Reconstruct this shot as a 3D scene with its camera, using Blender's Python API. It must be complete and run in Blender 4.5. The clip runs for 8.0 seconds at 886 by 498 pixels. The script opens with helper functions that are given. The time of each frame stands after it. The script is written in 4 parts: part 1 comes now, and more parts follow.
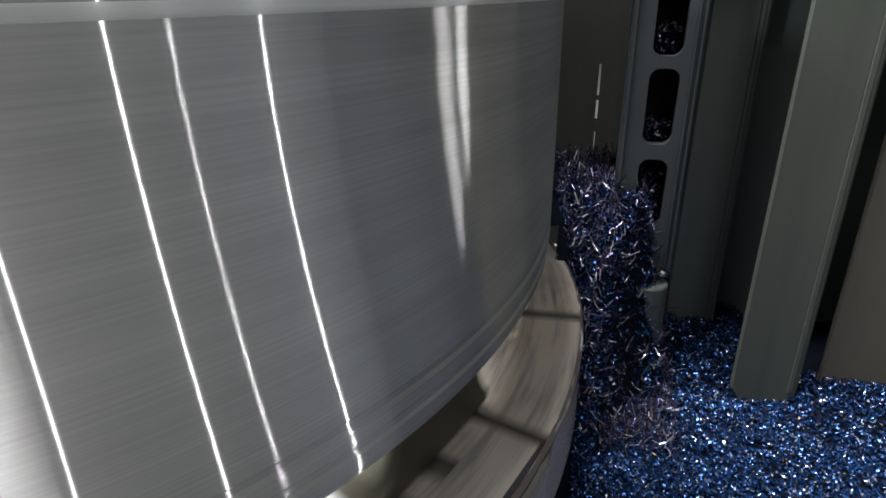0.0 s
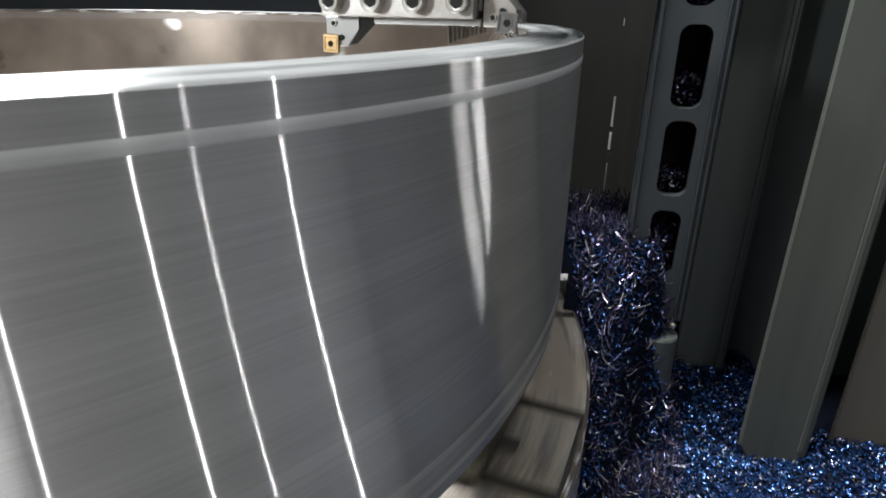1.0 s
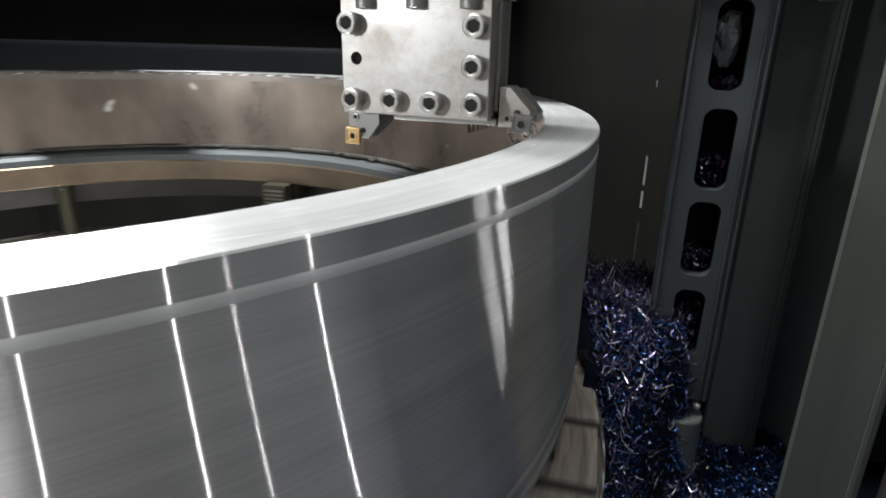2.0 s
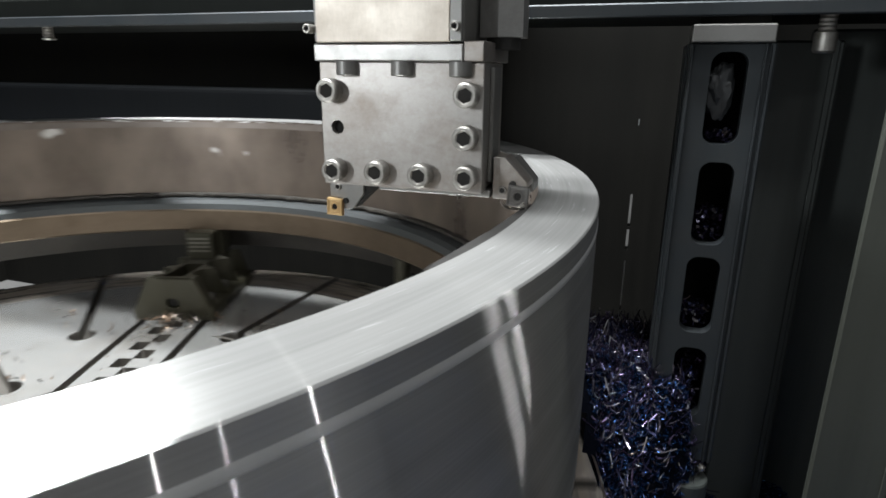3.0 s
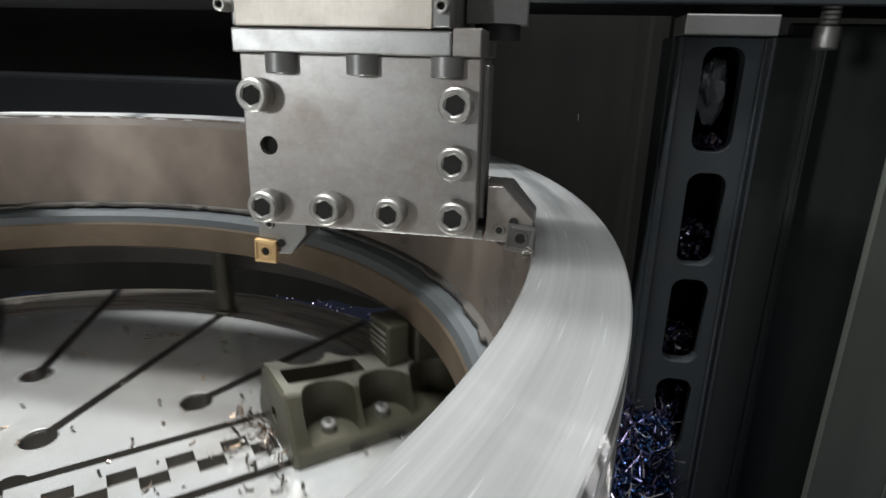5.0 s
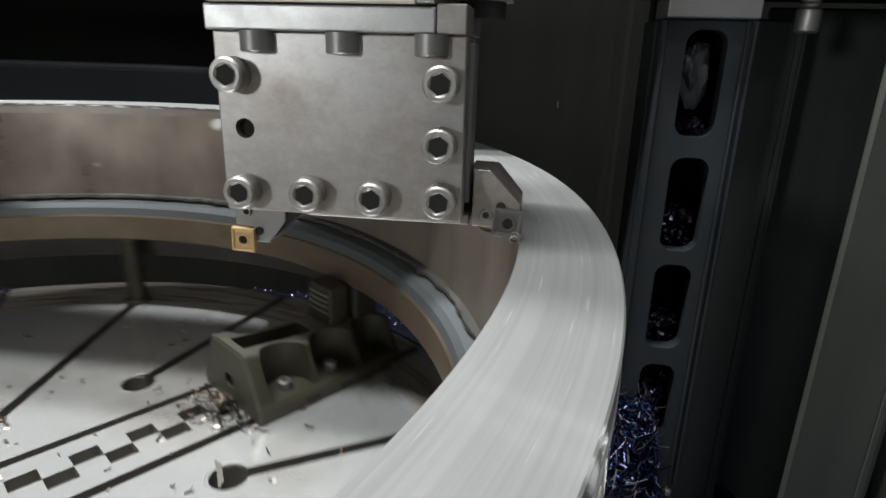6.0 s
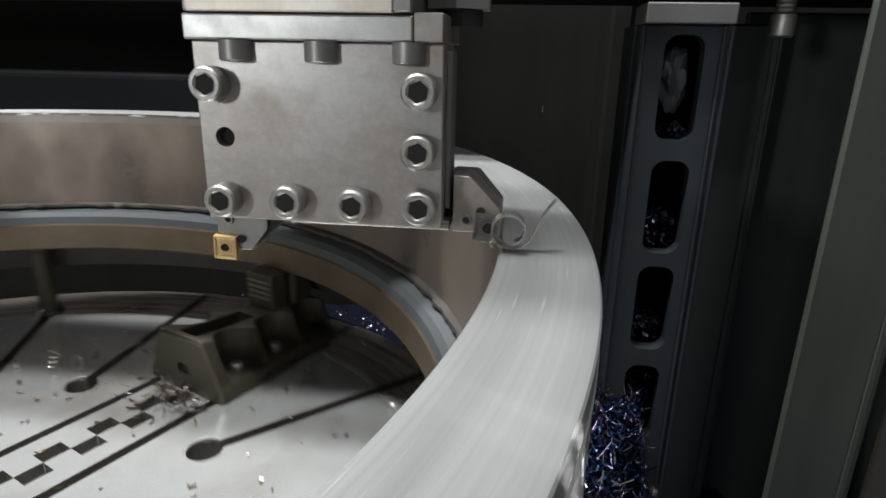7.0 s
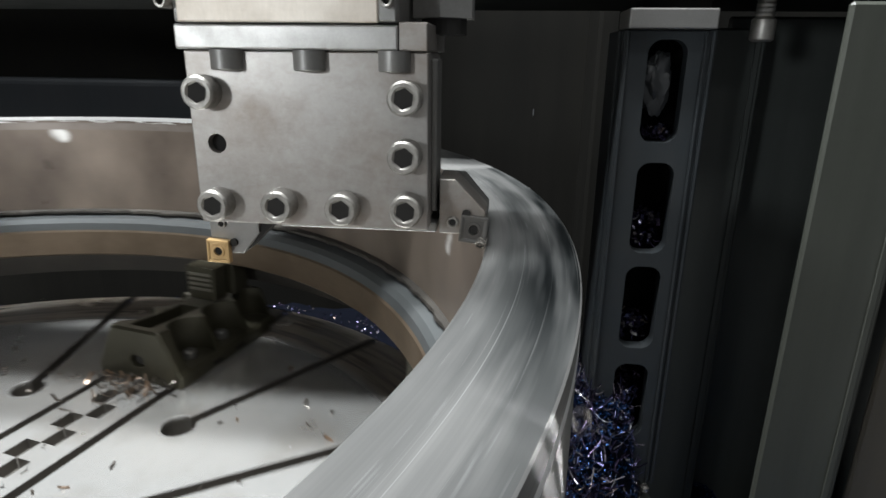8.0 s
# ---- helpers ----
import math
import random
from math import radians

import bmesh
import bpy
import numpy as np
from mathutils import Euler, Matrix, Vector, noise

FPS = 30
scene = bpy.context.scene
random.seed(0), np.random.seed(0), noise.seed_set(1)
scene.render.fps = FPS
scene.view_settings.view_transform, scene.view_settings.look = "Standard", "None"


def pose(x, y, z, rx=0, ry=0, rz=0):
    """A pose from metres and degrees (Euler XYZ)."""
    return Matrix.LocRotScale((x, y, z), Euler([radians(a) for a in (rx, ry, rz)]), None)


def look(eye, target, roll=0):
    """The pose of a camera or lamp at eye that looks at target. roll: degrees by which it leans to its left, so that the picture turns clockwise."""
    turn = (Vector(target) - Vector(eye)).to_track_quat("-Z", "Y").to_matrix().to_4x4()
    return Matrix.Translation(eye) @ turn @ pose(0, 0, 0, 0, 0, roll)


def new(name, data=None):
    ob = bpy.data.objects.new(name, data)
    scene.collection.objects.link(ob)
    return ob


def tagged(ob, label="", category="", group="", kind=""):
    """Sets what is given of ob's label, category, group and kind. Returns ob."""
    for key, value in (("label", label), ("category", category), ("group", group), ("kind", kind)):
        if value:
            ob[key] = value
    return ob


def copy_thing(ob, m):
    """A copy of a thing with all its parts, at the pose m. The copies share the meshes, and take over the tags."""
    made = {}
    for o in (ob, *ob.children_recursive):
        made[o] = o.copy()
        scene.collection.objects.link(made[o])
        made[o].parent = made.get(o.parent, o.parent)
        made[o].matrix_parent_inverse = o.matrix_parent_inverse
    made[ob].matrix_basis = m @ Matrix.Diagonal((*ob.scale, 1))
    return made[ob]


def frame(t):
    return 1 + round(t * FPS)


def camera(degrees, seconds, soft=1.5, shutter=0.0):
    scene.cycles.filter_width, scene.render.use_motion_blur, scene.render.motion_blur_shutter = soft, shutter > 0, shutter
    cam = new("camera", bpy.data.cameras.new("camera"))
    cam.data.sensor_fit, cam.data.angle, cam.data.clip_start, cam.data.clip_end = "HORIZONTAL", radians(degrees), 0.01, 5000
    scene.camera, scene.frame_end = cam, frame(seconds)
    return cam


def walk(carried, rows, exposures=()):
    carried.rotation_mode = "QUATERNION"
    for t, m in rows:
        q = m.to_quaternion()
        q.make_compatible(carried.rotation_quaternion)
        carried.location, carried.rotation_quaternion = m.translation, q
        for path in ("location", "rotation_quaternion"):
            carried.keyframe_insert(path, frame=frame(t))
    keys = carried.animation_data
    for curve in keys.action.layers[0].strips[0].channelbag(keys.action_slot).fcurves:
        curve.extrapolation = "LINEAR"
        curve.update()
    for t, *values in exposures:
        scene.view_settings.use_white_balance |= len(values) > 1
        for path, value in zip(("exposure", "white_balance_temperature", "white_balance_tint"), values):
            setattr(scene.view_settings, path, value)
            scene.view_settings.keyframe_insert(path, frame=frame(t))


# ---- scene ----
cam = camera(73.1, 8.0, 1.6, 0.35)
PATH = [
    (0, (0.2002, -0.7101, 0.946), (-0.1732, 0.6149, 0.3502), -0.85),
    (0.5, (0.1931, -0.6894, 0.9604), (-0.1877, 0.6276, 0.3516), 0.36),
    (1, (0.189, -0.6691, 1.0007), (-0.2048, 0.6589, 0.425), 0.86),
    (1.5, (0.1938, -0.6567, 1.033), (-0.2299, 0.6761, 0.4905), 0.87),
    (1.8, (0.2017, -0.6511, 1.0571), (-0.2604, 0.6798, 0.5421), 0.69),
    (2, (0.2107, -0.6453, 1.0682), (-0.2806, 0.6825, 0.5728), 1.21),
    (2.2, (0.2157, -0.6385, 1.0784), (-0.3007, 0.6874, 0.6036), 1.22),
    (3.3, (0.1515, -0.5562, 1.1156), (-0.2547, 0.8228, 0.6872), 0.54),
    (3.5, (0.1405, -0.5382, 1.1189), (-0.2305, 0.8477, 0.681), 0.81),
    (4, (0.1195, -0.4902, 1.1187), (-0.1629, 0.9183, 0.687), 1.75),
    (4.5, (0.0855, -0.4482, 1.1183), (-0.1729, 0.9619, 0.6768), 1.63),
    (6, (0.0616, -0.413, 1.1068), (-0.1292, 0.9954, 0.6273), 1.49),
    (6.5, (0.0686, -0.411, 1.1079), (-0.093, 1.0052, 0.6407), 1.46),
    (7, (0.0686, -0.416, 1.1088), (-0.0968, 0.9995, 0.6408), 1.07),
    (7.5, (0.0725, -0.4231, 1.1107), (-0.0868, 0.9952, 0.6489), 0.76),
    (8, (0.0765, -0.4291, 1.1116), (-0.0768, 0.9906, 0.6521), 0.66),
]
walk(cam, [(t, look(eye, target, roll)) for t, eye, target, roll in PATH], [(0.0, 0.34), (1.0, 0.3), (1.5, 0.2), (2.2, -0.12), (3.3, -0.42), (4.1, -0.52), (4.6, -0.46), (6.0, -0.66), (7.5, -0.66), (8.0, -0.46)])

# the machine's spindle axis, its speed and the main heights
CX, CY, SPEED = -0.771, 0.042, 101.8
TABLE_Z, TABLE_R = 0.475, 0.963
RING_R, RING_IN, RING_TOP, RING_LOW, RING_UNDER = 0.905, 0.83, 0.965, 0.581, 0.65
JAW_TURN = 53.5

# ---- world and light ----
world = bpy.data.worlds.new("hall_air")
scene.world = world
world.use_nodes = True
world.node_tree.nodes["Background"].inputs[0].default_value = (0.75, 0.88, 1.0, 1)
world.node_tree.nodes["Background"].inputs[1].default_value = 0.02


def unseen_lamp(eye, target, power, wide, high, colour=(0.97, 0.99, 1.0)):
    data = bpy.data.lights.new("unseen_lamp", "AREA")
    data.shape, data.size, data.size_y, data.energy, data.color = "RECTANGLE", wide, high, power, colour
    ob = new("unseen_lamp", data)
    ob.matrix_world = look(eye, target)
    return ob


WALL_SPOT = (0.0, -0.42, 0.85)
# unseen lamps placed to give the streaks and sheen mirrored in the ring wall
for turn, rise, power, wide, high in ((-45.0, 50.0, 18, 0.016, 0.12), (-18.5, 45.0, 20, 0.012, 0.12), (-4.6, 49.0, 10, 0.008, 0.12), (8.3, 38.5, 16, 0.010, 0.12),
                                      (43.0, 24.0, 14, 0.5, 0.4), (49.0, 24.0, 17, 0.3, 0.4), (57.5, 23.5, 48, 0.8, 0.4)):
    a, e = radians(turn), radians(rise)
    unseen_lamp((WALL_SPOT[0] + 8 * math.cos(a) * math.cos(e), WALL_SPOT[1] + 8 * math.sin(a) * math.cos(e), WALL_SPOT[2] + 8 * math.sin(e)), WALL_SPOT, power, wide, high)
# key lamp added front left, set by the bolt shadows, no fixture built
unseen_lamp((-1.55, -2.6, 1.45), (-0.1, 0.0, 1.0), 36, 0.3, 0.3, (0.91, 0.965, 1.0))
# two unseen overhead tubes, set by the rail's stepped shadow on the table
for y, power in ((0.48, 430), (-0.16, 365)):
    unseen_lamp((-1.0, y, 4.3), (-0.8, y - 0.02, 0.6), power, 0.22, 1.8, (0.94, 0.98, 1.0))
# unseen fill lamps added to brighten the hall, guards and chips
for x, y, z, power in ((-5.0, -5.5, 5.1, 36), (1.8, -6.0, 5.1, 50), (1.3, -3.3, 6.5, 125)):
    unseen_lamp((x, y, z), (x, y, 0), power, 1.6, 0.9)


# ---- materials ----
class Net:
    """A small builder for node materials."""

    def __init__(self, name):
        self.mat = bpy.data.materials.new(name)
        self.mat.use_nodes = True
        self.tree = self.mat.node_tree
        self.bsdf = self.tree.nodes["Principled BSDF"]

    def node(self, kind, **settings):
        n = self.tree.nodes.new(kind)
        for k, v in settings.items():
            setattr(n, k, v)
        return n

    def put(self, value, socket):
        if isinstance(value, bpy.types.NodeSocket):
            self.tree.links.new(value, socket)
        else:
            socket.default_value = value

    def math(self, op, a, b=0.0, clamp=False):
        n = self.node("ShaderNodeMath", operation=op, use_clamp=clamp)
        self.put(a, n.inputs[0])
        self.put(b, n.inputs[1])
        return n.outputs[0]

    def vec(self, op, a, b=(0, 0, 0)):
        n = self.node("ShaderNodeVectorMath", operation=op)
        self.put(a, n.inputs[0])
        if op == "SCALE":
            self.put(b, n.inputs["Scale"])
        else:
            self.put(b, n.inputs[1])
        return n.outputs["Value" if op in ("DOT_PRODUCT", "LENGTH") else 0]

    def coords(self, scale=(1, 1, 1), which="Object"):
        n = self.node("ShaderNodeMapping")
        self.put(self.node("ShaderNodeTexCoord").outputs[which], n.inputs[0])
        n.inputs["Scale"].default_value = scale
        return n.outputs[0]

    def noise(self, vector, scale, detail=3.0, rough=0.6):
        n = self.node("ShaderNodeTexNoise")
        self.put(vector, n.inputs["Vector"])
        n.inputs["Scale"].default_value, n.inputs["Detail"].default_value, n.inputs["Roughness"].default_value = scale, detail, rough
        return n.outputs[0]

    def ramp(self, fac, stops):
        n = self.node("ShaderNodeValToRGB")
        self.put(fac, n.inputs[0])
        el = n.color_ramp.elements
        while len(el) < len(stops):
            el.new(0.5)
        for e, (at, c) in zip(el, stops):
            e.position, e.color = at, (*c, 1) if len(c) == 3 else c
        return n.outputs[0]

    def grey(self, fac, stops):
        return self.ramp(fac, [(a, (v, v, v)) for a, v in stops])

    def mix(self, fac, a, b, how="MIX"):
        n = self.node("ShaderNodeMix", data_type="RGBA", blend_type=how)
        self.put(fac, n.inputs[0])
        self.put(a if isinstance(a, bpy.types.NodeSocket) else (*a, 1), n.inputs[6])
        self.put(b if isinstance(b, bpy.types.NodeSocket) else (*b, 1), n.inputs[7])
        return n.outputs[2]

    def bump(self, height, strength=0.2, distance=0.001):
        n = self.node("ShaderNodeBump")
        n.inputs["Strength"].default_value, n.inputs["Distance"].default_value = strength, distance
        self.put(height, n.inputs["Height"])
        self.put(n.outputs[0], self.bsdf.inputs["Normal"])

    def done(self, colour, rough, metal=0.0, normal=None):
        self.put(colour if isinstance(colour, bpy.types.NodeSocket) else (*colour, 1), self.bsdf.inputs["Base Color"])
        self.put(rough, self.bsdf.inputs["Roughness"])
        self.put(metal, self.bsdf.inputs["Metallic"])
        if normal is not None:
            self.put(normal, self.bsdf.inputs["Normal"])
        return self.mat


def polar(net):
    """Radius, turn (-0.5 to 0.5) and height in the object's own space; the object's z axis is the spindle."""
    sep = net.node("ShaderNodeSeparateXYZ")
    net.put(net.node("ShaderNodeTexCoord").outputs["Object"], sep.inputs[0])
    x, y, z = sep.outputs
    r = net.math("SQRT", net.math("ADD", net.math("MULTIPLY", x, x), net.math("MULTIPLY", y, y)))
    a = net.math("DIVIDE", net.math("ARCTAN2", y, x), 2 * math.pi)
    return r, a, z


def turned_steel(name, across_spread, along_spread, base, metal, dark_patch=False, ring_tone=0.32, halo=0.14, halo_spread=0.03):
    """Lathe-turned steel: fine circular tool marks scatter the shine across the marks, hardly along them."""
    net = Net(name)
    r, a, z = polar(net)
    geo = net.node("ShaderNodeNewGeometry")
    flat = net.vec("MULTIPLY", net.vec("SUBTRACT", geo.outputs["Position"], (CX, CY, 0)), (1, 1, 0))
    around = net.vec("NORMALIZE", net.vec("CROSS_PRODUCT", (0, 0, 1), flat))
    # rings of coarser and finer feed marks, long streaks and stains along the turn
    ringv = net.node("ShaderNodeCombineXYZ")
    net.put(net.math("MULTIPLY", r, 420.0), ringv.inputs[0])
    net.put(net.math("MULTIPLY", z, 420.0), ringv.inputs[1])
    net.put(net.math("MULTIPLY", a, 5.0), ringv.inputs[2])
    rings = net.noise(ringv.outputs[0], 1.0, 4)
    broadv = net.node("ShaderNodeCombineXYZ")
    net.put(net.math("MULTIPLY", r, 38.0), broadv.inputs[0])
    net.put(net.math("MULTIPLY", z, 26.0), broadv.inputs[1])
    net.put(net.math("MULTIPLY", a, 14.0), broadv.inputs[2])
    broad = net.noise(broadv.outputs[0], 1.0, 3)
    tone = net.math("ADD", net.math("MULTIPLY", net.grey(rings, [(0.3, 0.0), (0.7, 1.0)]), ring_tone), net.math("MULTIPLY", net.grey(broad, [(0.3, 0.0), (0.7, 1.0)]), 0.45))
    colour = net.mix(tone, tuple(c * 0.72 for c in base), tuple(min(1, c * 1.2) for c in base))
    # short bright nicks along the turn
    nickv = net.node("ShaderNodeCombineXYZ")
    net.put(net.math("MULTIPLY", r, 300.0), nickv.inputs[0])
    net.put(net.math("MULTIPLY", z, 300.0), nickv.inputs[1])
    net.put(net.math("MULTIPLY", a, 150.0), nickv.inputs[2])
    nick = net.grey(net.noise(nickv.outputs[0], 1.0, 2), [(0.67, 0.0), (0.73, 1.0)])
    colour = net.mix(net.math("MULTIPLY", nick, 0.3), colour, (0.9, 0.9, 0.9))
    rough = net.math("MULTIPLY", (across_spread * along_spread) ** 0.25, net.math("ADD", 0.96, net.math("MULTIPLY", rings, 0.08)))
    if dark_patch:
        # an oily, chattered stretch of the face, about a third of the way round
        edge = net.math("ADD", a, net.math("MULTIPLY", net.math("SUBTRACT", broad, 0.5), 0.018))
        lo = net.math("MULTIPLY", net.math("SUBTRACT", edge, -0.5), 40.0, True)
        back = net.math("MULTIPLY", net.math("SUBTRACT", -0.472, edge), 60.0, True)
        front = net.math("ADD", net.math("MULTIPLY", net.math("MULTIPLY", net.math("SUBTRACT", edge, 0.27), 20.0, True), 0.5), net.math("MULTIPLY", net.math("MULTIPLY", net.math("SUBTRACT", edge, 0.385), 30.0, True), 0.5))
        line = net.math("SUBTRACT", 1.0, net.math("MULTIPLY", net.math("ABSOLUTE", net.math("ADD", edge, 0.441)), 210.0, True))
        outer = net.math("MULTIPLY", net.math("SUBTRACT", net.math("ADD", r, net.math("MULTIPLY", net.math("SUBTRACT", broad, 0.5), 0.03)), 0.845), 28.0, True)
        patch = net.math("MAXIMUM", net.math("MULTIPLY", lo, back), front)
        patch = net.math("MULTIPLY", patch, net.math("ADD", 0.48, net.math("MULTIPLY", outer, 0.52)))
        streakv = net.node("ShaderNodeCombineXYZ")
        net.put(net.math("MULTIPLY", r, 46.0), streakv.inputs[0])
        net.put(net.math("MULTIPLY", z, 40.0), streakv.inputs[1])
        net.put(net.math("MULTIPLY", a, 24.0), streakv.inputs[2])
        streak = net.noise(streakv.outputs[0], 1.0, 3, 0.55)
        film = net.math("MULTIPLY", patch, net.grey(streak, [(0.36, 0.3), (0.60, 1.0)]))
        film = net.math("MAXIMUM", film, net.math("MULTIPLY", line, 0.8))
        colour = net.mix(film, colour, (0.088, 0.10, 0.104))
        scratchv = net.node("ShaderNodeCombineXYZ")
        net.put(net.math("MULTIPLY", r, 620.0), scratchv.inputs[0])
        net.put(net.math("MULTIPLY", a, 9.0), scratchv.inputs[2])
        scratch = net.math("MULTIPLY", patch, net.grey(net.noise(scratchv.outputs[0], 1.0, 2), [(0.66, 0.0), (0.71, 1.0)]))
        colour = net.mix(net.math("MULTIPLY", scratch, 0.7), colour, (0.72, 0.73, 0.72))
        metal = net.math("ADD", metal, net.math("MULTIPLY", film, 0.3))
        rough = net.math("MULTIPLY", rough, net.math("SUBTRACT", 1.0, net.math("MULTIPLY", film, 0.3)))
    gloss = net.node("ShaderNodeBsdfAnisotropic", distribution="MULTI_GGX")
    net.put(colour, gloss.inputs["Color"])
    net.put(rough, gloss.inputs["Roughness"])
    net.put(1.0 - math.sqrt(along_spread / across_spread), gloss.inputs["Anisotropy"])
    net.put(around, gloss.inputs["Tangent"])
    # burrs on the marks scatter part of the shine more widely
    wide = net.node("ShaderNodeBsdfAnisotropic", distribution="MULTI_GGX")
    net.put(colour, wide.inputs["Color"])
    net.put((across_spread * halo_spread) ** 0.25, wide.inputs["Roughness"])
    net.put(1.0 - math.sqrt(halo_spread / across_spread), wide.inputs["Anisotropy"])
    net.put(around, wide.inputs["Tangent"])
    shine = net.node("ShaderNodeMixShader")
    net.put(halo, shine.inputs[0])
    net.put(gloss.outputs[0], shine.inputs[1])
    net.put(wide.outputs[0], shine.inputs[2])
    matt = net.node("ShaderNodeBsdfDiffuse")
    net.put(colour, matt.inputs["Color"])
    both = net.node("ShaderNodeMixShader")
    net.put(metal, both.inputs[0])
    net.put(matt.outputs[0], both.inputs[1])
    net.put(shine.outputs[0], both.inputs[2])
    net.tree.nodes.remove(net.bsdf)
    net.put(both.outputs[0], net.tree.nodes["Material Output"].inputs["Surface"])
    return net.mat


def machined(name, base, rough=0.4, metal=0.8, grain=(40, 40, 40), spots=0.35, bump=0.12, stain=(0.10, 0.09, 0.075), size=9):
    """Ground or milled steel with stains, small scratches and uneven sheen."""
    net = Net(name)
    co = net.coords()
    big = net.noise(co, size, 5, 0.65)
    fine = net.noise(net.coords(grain), 9, 5, 0.7)
    tone = net.mix(net.math("MULTIPLY", fine, 0.55), tuple(c * 0.8 for c in base), tuple(min(1, c * 1.22) for c in base))
    dirt = net.math("MULTIPLY", net.grey(big, [(0.42, 0.0), (0.72, 1.0)]), spots)
    colour = net.mix(dirt, tone, stain)
    smear = net.grey(net.noise(net.coords((1, 1, 2.6)), size * 3.3, 4, 0.7), [(0.50, 0.0), (0.68, 1.0)])
    colour = net.mix(net.math("MULTIPLY", smear, spots * 0.2), colour, tuple(c * 0.75 for c in stain))
    net.bump(fine, bump, 0.0006)
    return net.done(colour, net.math("ADD", rough - 0.12, net.math("MULTIPLY", big, 0.28)), metal)


def painted(name, base, rough=0.5, wear=0.3, worn=(0.06, 0.06, 0.055), spec=0.5):
    net = Net(name)
    net.bsdf.inputs["Specular IOR Level"].default_value = spec
    co = net.coords()
    big = net.noise(net.coords((1, 1, 0.25)), 5, 5)
    runs = net.grey(net.noise(net.coords((14, 14, 0.7)), 3, 4), [(0.4, 0), (0.75, 1)])
    fine = net.noise(co, 90, 3)
    colour = net.mix(net.math("MULTIPLY", net.grey(big, [(0.35, 0), (0.7, 1)]), wear), base, worn)
    colour = net.mix(net.math("MULTIPLY", runs, 0.45), colour, tuple(c * 0.5 for c in base))
    colour = net.mix(net.math("MULTIPLY", fine, 0.3), colour, tuple(c * 1.5 for c in base))
    net.bump(fine, 0.15, 0.0008)
    return net.done(colour, net.math("ADD", rough - 0.1, net.math("MULTIPLY", big, 0.25)), 0.0)


def table_steel():
    """Ground table steel; the splashed rim is stained oily brown, with painted ring reflections."""
    net = Net("ground_table_steel")
    r, a, z = polar(net)
    co = net.coords()
    big, fine = net.noise(co, 7, 5), net.noise(net.coords((1, 1, 1)), 190, 4, 0.7)
    arcs = net.node("ShaderNodeCombineXYZ")
    net.put(net.math("MULTIPLY", r, 55.0), arcs.inputs[0])
    net.put(net.math("MULTIPLY", a, 22.0), arcs.inputs[1])
    rub = net.noise(arcs.outputs[0], 1.0, 3)
    colour = net.mix(net.math("MULTIPLY", fine, 0.5), (0.74, 0.74, 0.72), (0.93, 0.93, 0.91))
    colour = net.mix(net.math("MULTIPLY", net.grey(big, [(0.48, 0), (0.72, 1)]), 0.45), colour, (0.30, 0.25, 0.19))
    rim = net.math("MULTIPLY", net.math("SUBTRACT", r, 0.80), 30.0, True)
    oil_and_reflection = net.math("MULTIPLY", rim, net.grey(net.math("ADD", net.math("MULTIPLY", rub, 0.5), net.math("MULTIPLY", big, 0.5)), [(0.33, 0.65), (0.56, 1.0)]))
    colour = net.mix(net.math("MULTIPLY", oil_and_reflection, 0.95), colour, net.ramp(rub, [(0.34, (0.06, 0.04, 0.027)), (0.54, (0.42, 0.355, 0.29))]))
    net.bump(fine, 0.05, 0.0005)
    return net.done(colour, net.math("ADD", 0.15, net.math("MULTIPLY", big, 0.18)), net.math("SUBTRACT", 0.80, net.math("MULTIPLY", oil_and_reflection, 0.3)))


def bore_steel():
    """The unmachined brown bore, with a few bright ground spots."""
    net = Net("rough_bore_steel")
    r, a, z = polar(net)
    co = net.coords()
    big, fine = net.noise(net.coords((1, 1, 0.6)), 6, 5), net.noise(net.coords((6, 6, 30)), 9, 4, 0.7)
    colour = net.mix(net.grey(big, [(0.3, 0), (0.7, 1)]), (0.115, 0.086, 0.068), (0.29, 0.23, 0.182))
    colour = net.mix(net.math("MULTIPLY", fine, 0.4), colour, (0.20, 0.19, 0.18))
    where = net.node("ShaderNodeCombineXYZ")
    net.put(net.math("MULTIPLY", a, 52.0), where.inputs[0])
    net.put(net.math("MULTIPLY", z, 11.0), where.inputs[1])
    spot = net.grey(net.noise(where.outputs[0], 1.0, 1.5), [(0.70, 0), (0.75, 1)])
    colour = net.mix(spot, colour, (0.82, 0.80, 0.77))
    net.bump(fine, 0.1, 0.0006)
    return net.done(colour, net.math("ADD", 0.18, net.math("MULTIPLY", big, 0.26)), 0.66)


def lip_steel():
    """A freshly cut lip, with broken specular glints painted into its colour."""
    net = Net("painted_glint_lip")
    r, a, z = polar(net)
    where = net.node("ShaderNodeCombineXYZ")
    net.put(net.math("MULTIPLY", a, 150.0), where.inputs[0])
    net.put(net.math("MULTIPLY", z, 160.0), where.inputs[1])
    cut = net.grey(net.noise(where.outputs[0], 1.0, 2), [(0.56, 0), (0.60, 1)])
    return net.done(net.mix(cut, (0.17, 0.14, 0.12), (0.85, 0.84, 0.82)), 0.3, 0.7)


def chip_metal(name, stops, rough=0.25):
    net = Net(name)
    geo = net.node("ShaderNodeNewGeometry")
    colour = net.ramp(geo.outputs["Random Per Island"], stops)
    colour = net.mix(net.math("MULTIPLY", net.noise(net.coords(), 160, 2), 0.3), colour, (0.02, 0.02, 0.03))
    return net.done(colour, rough, 0.72)


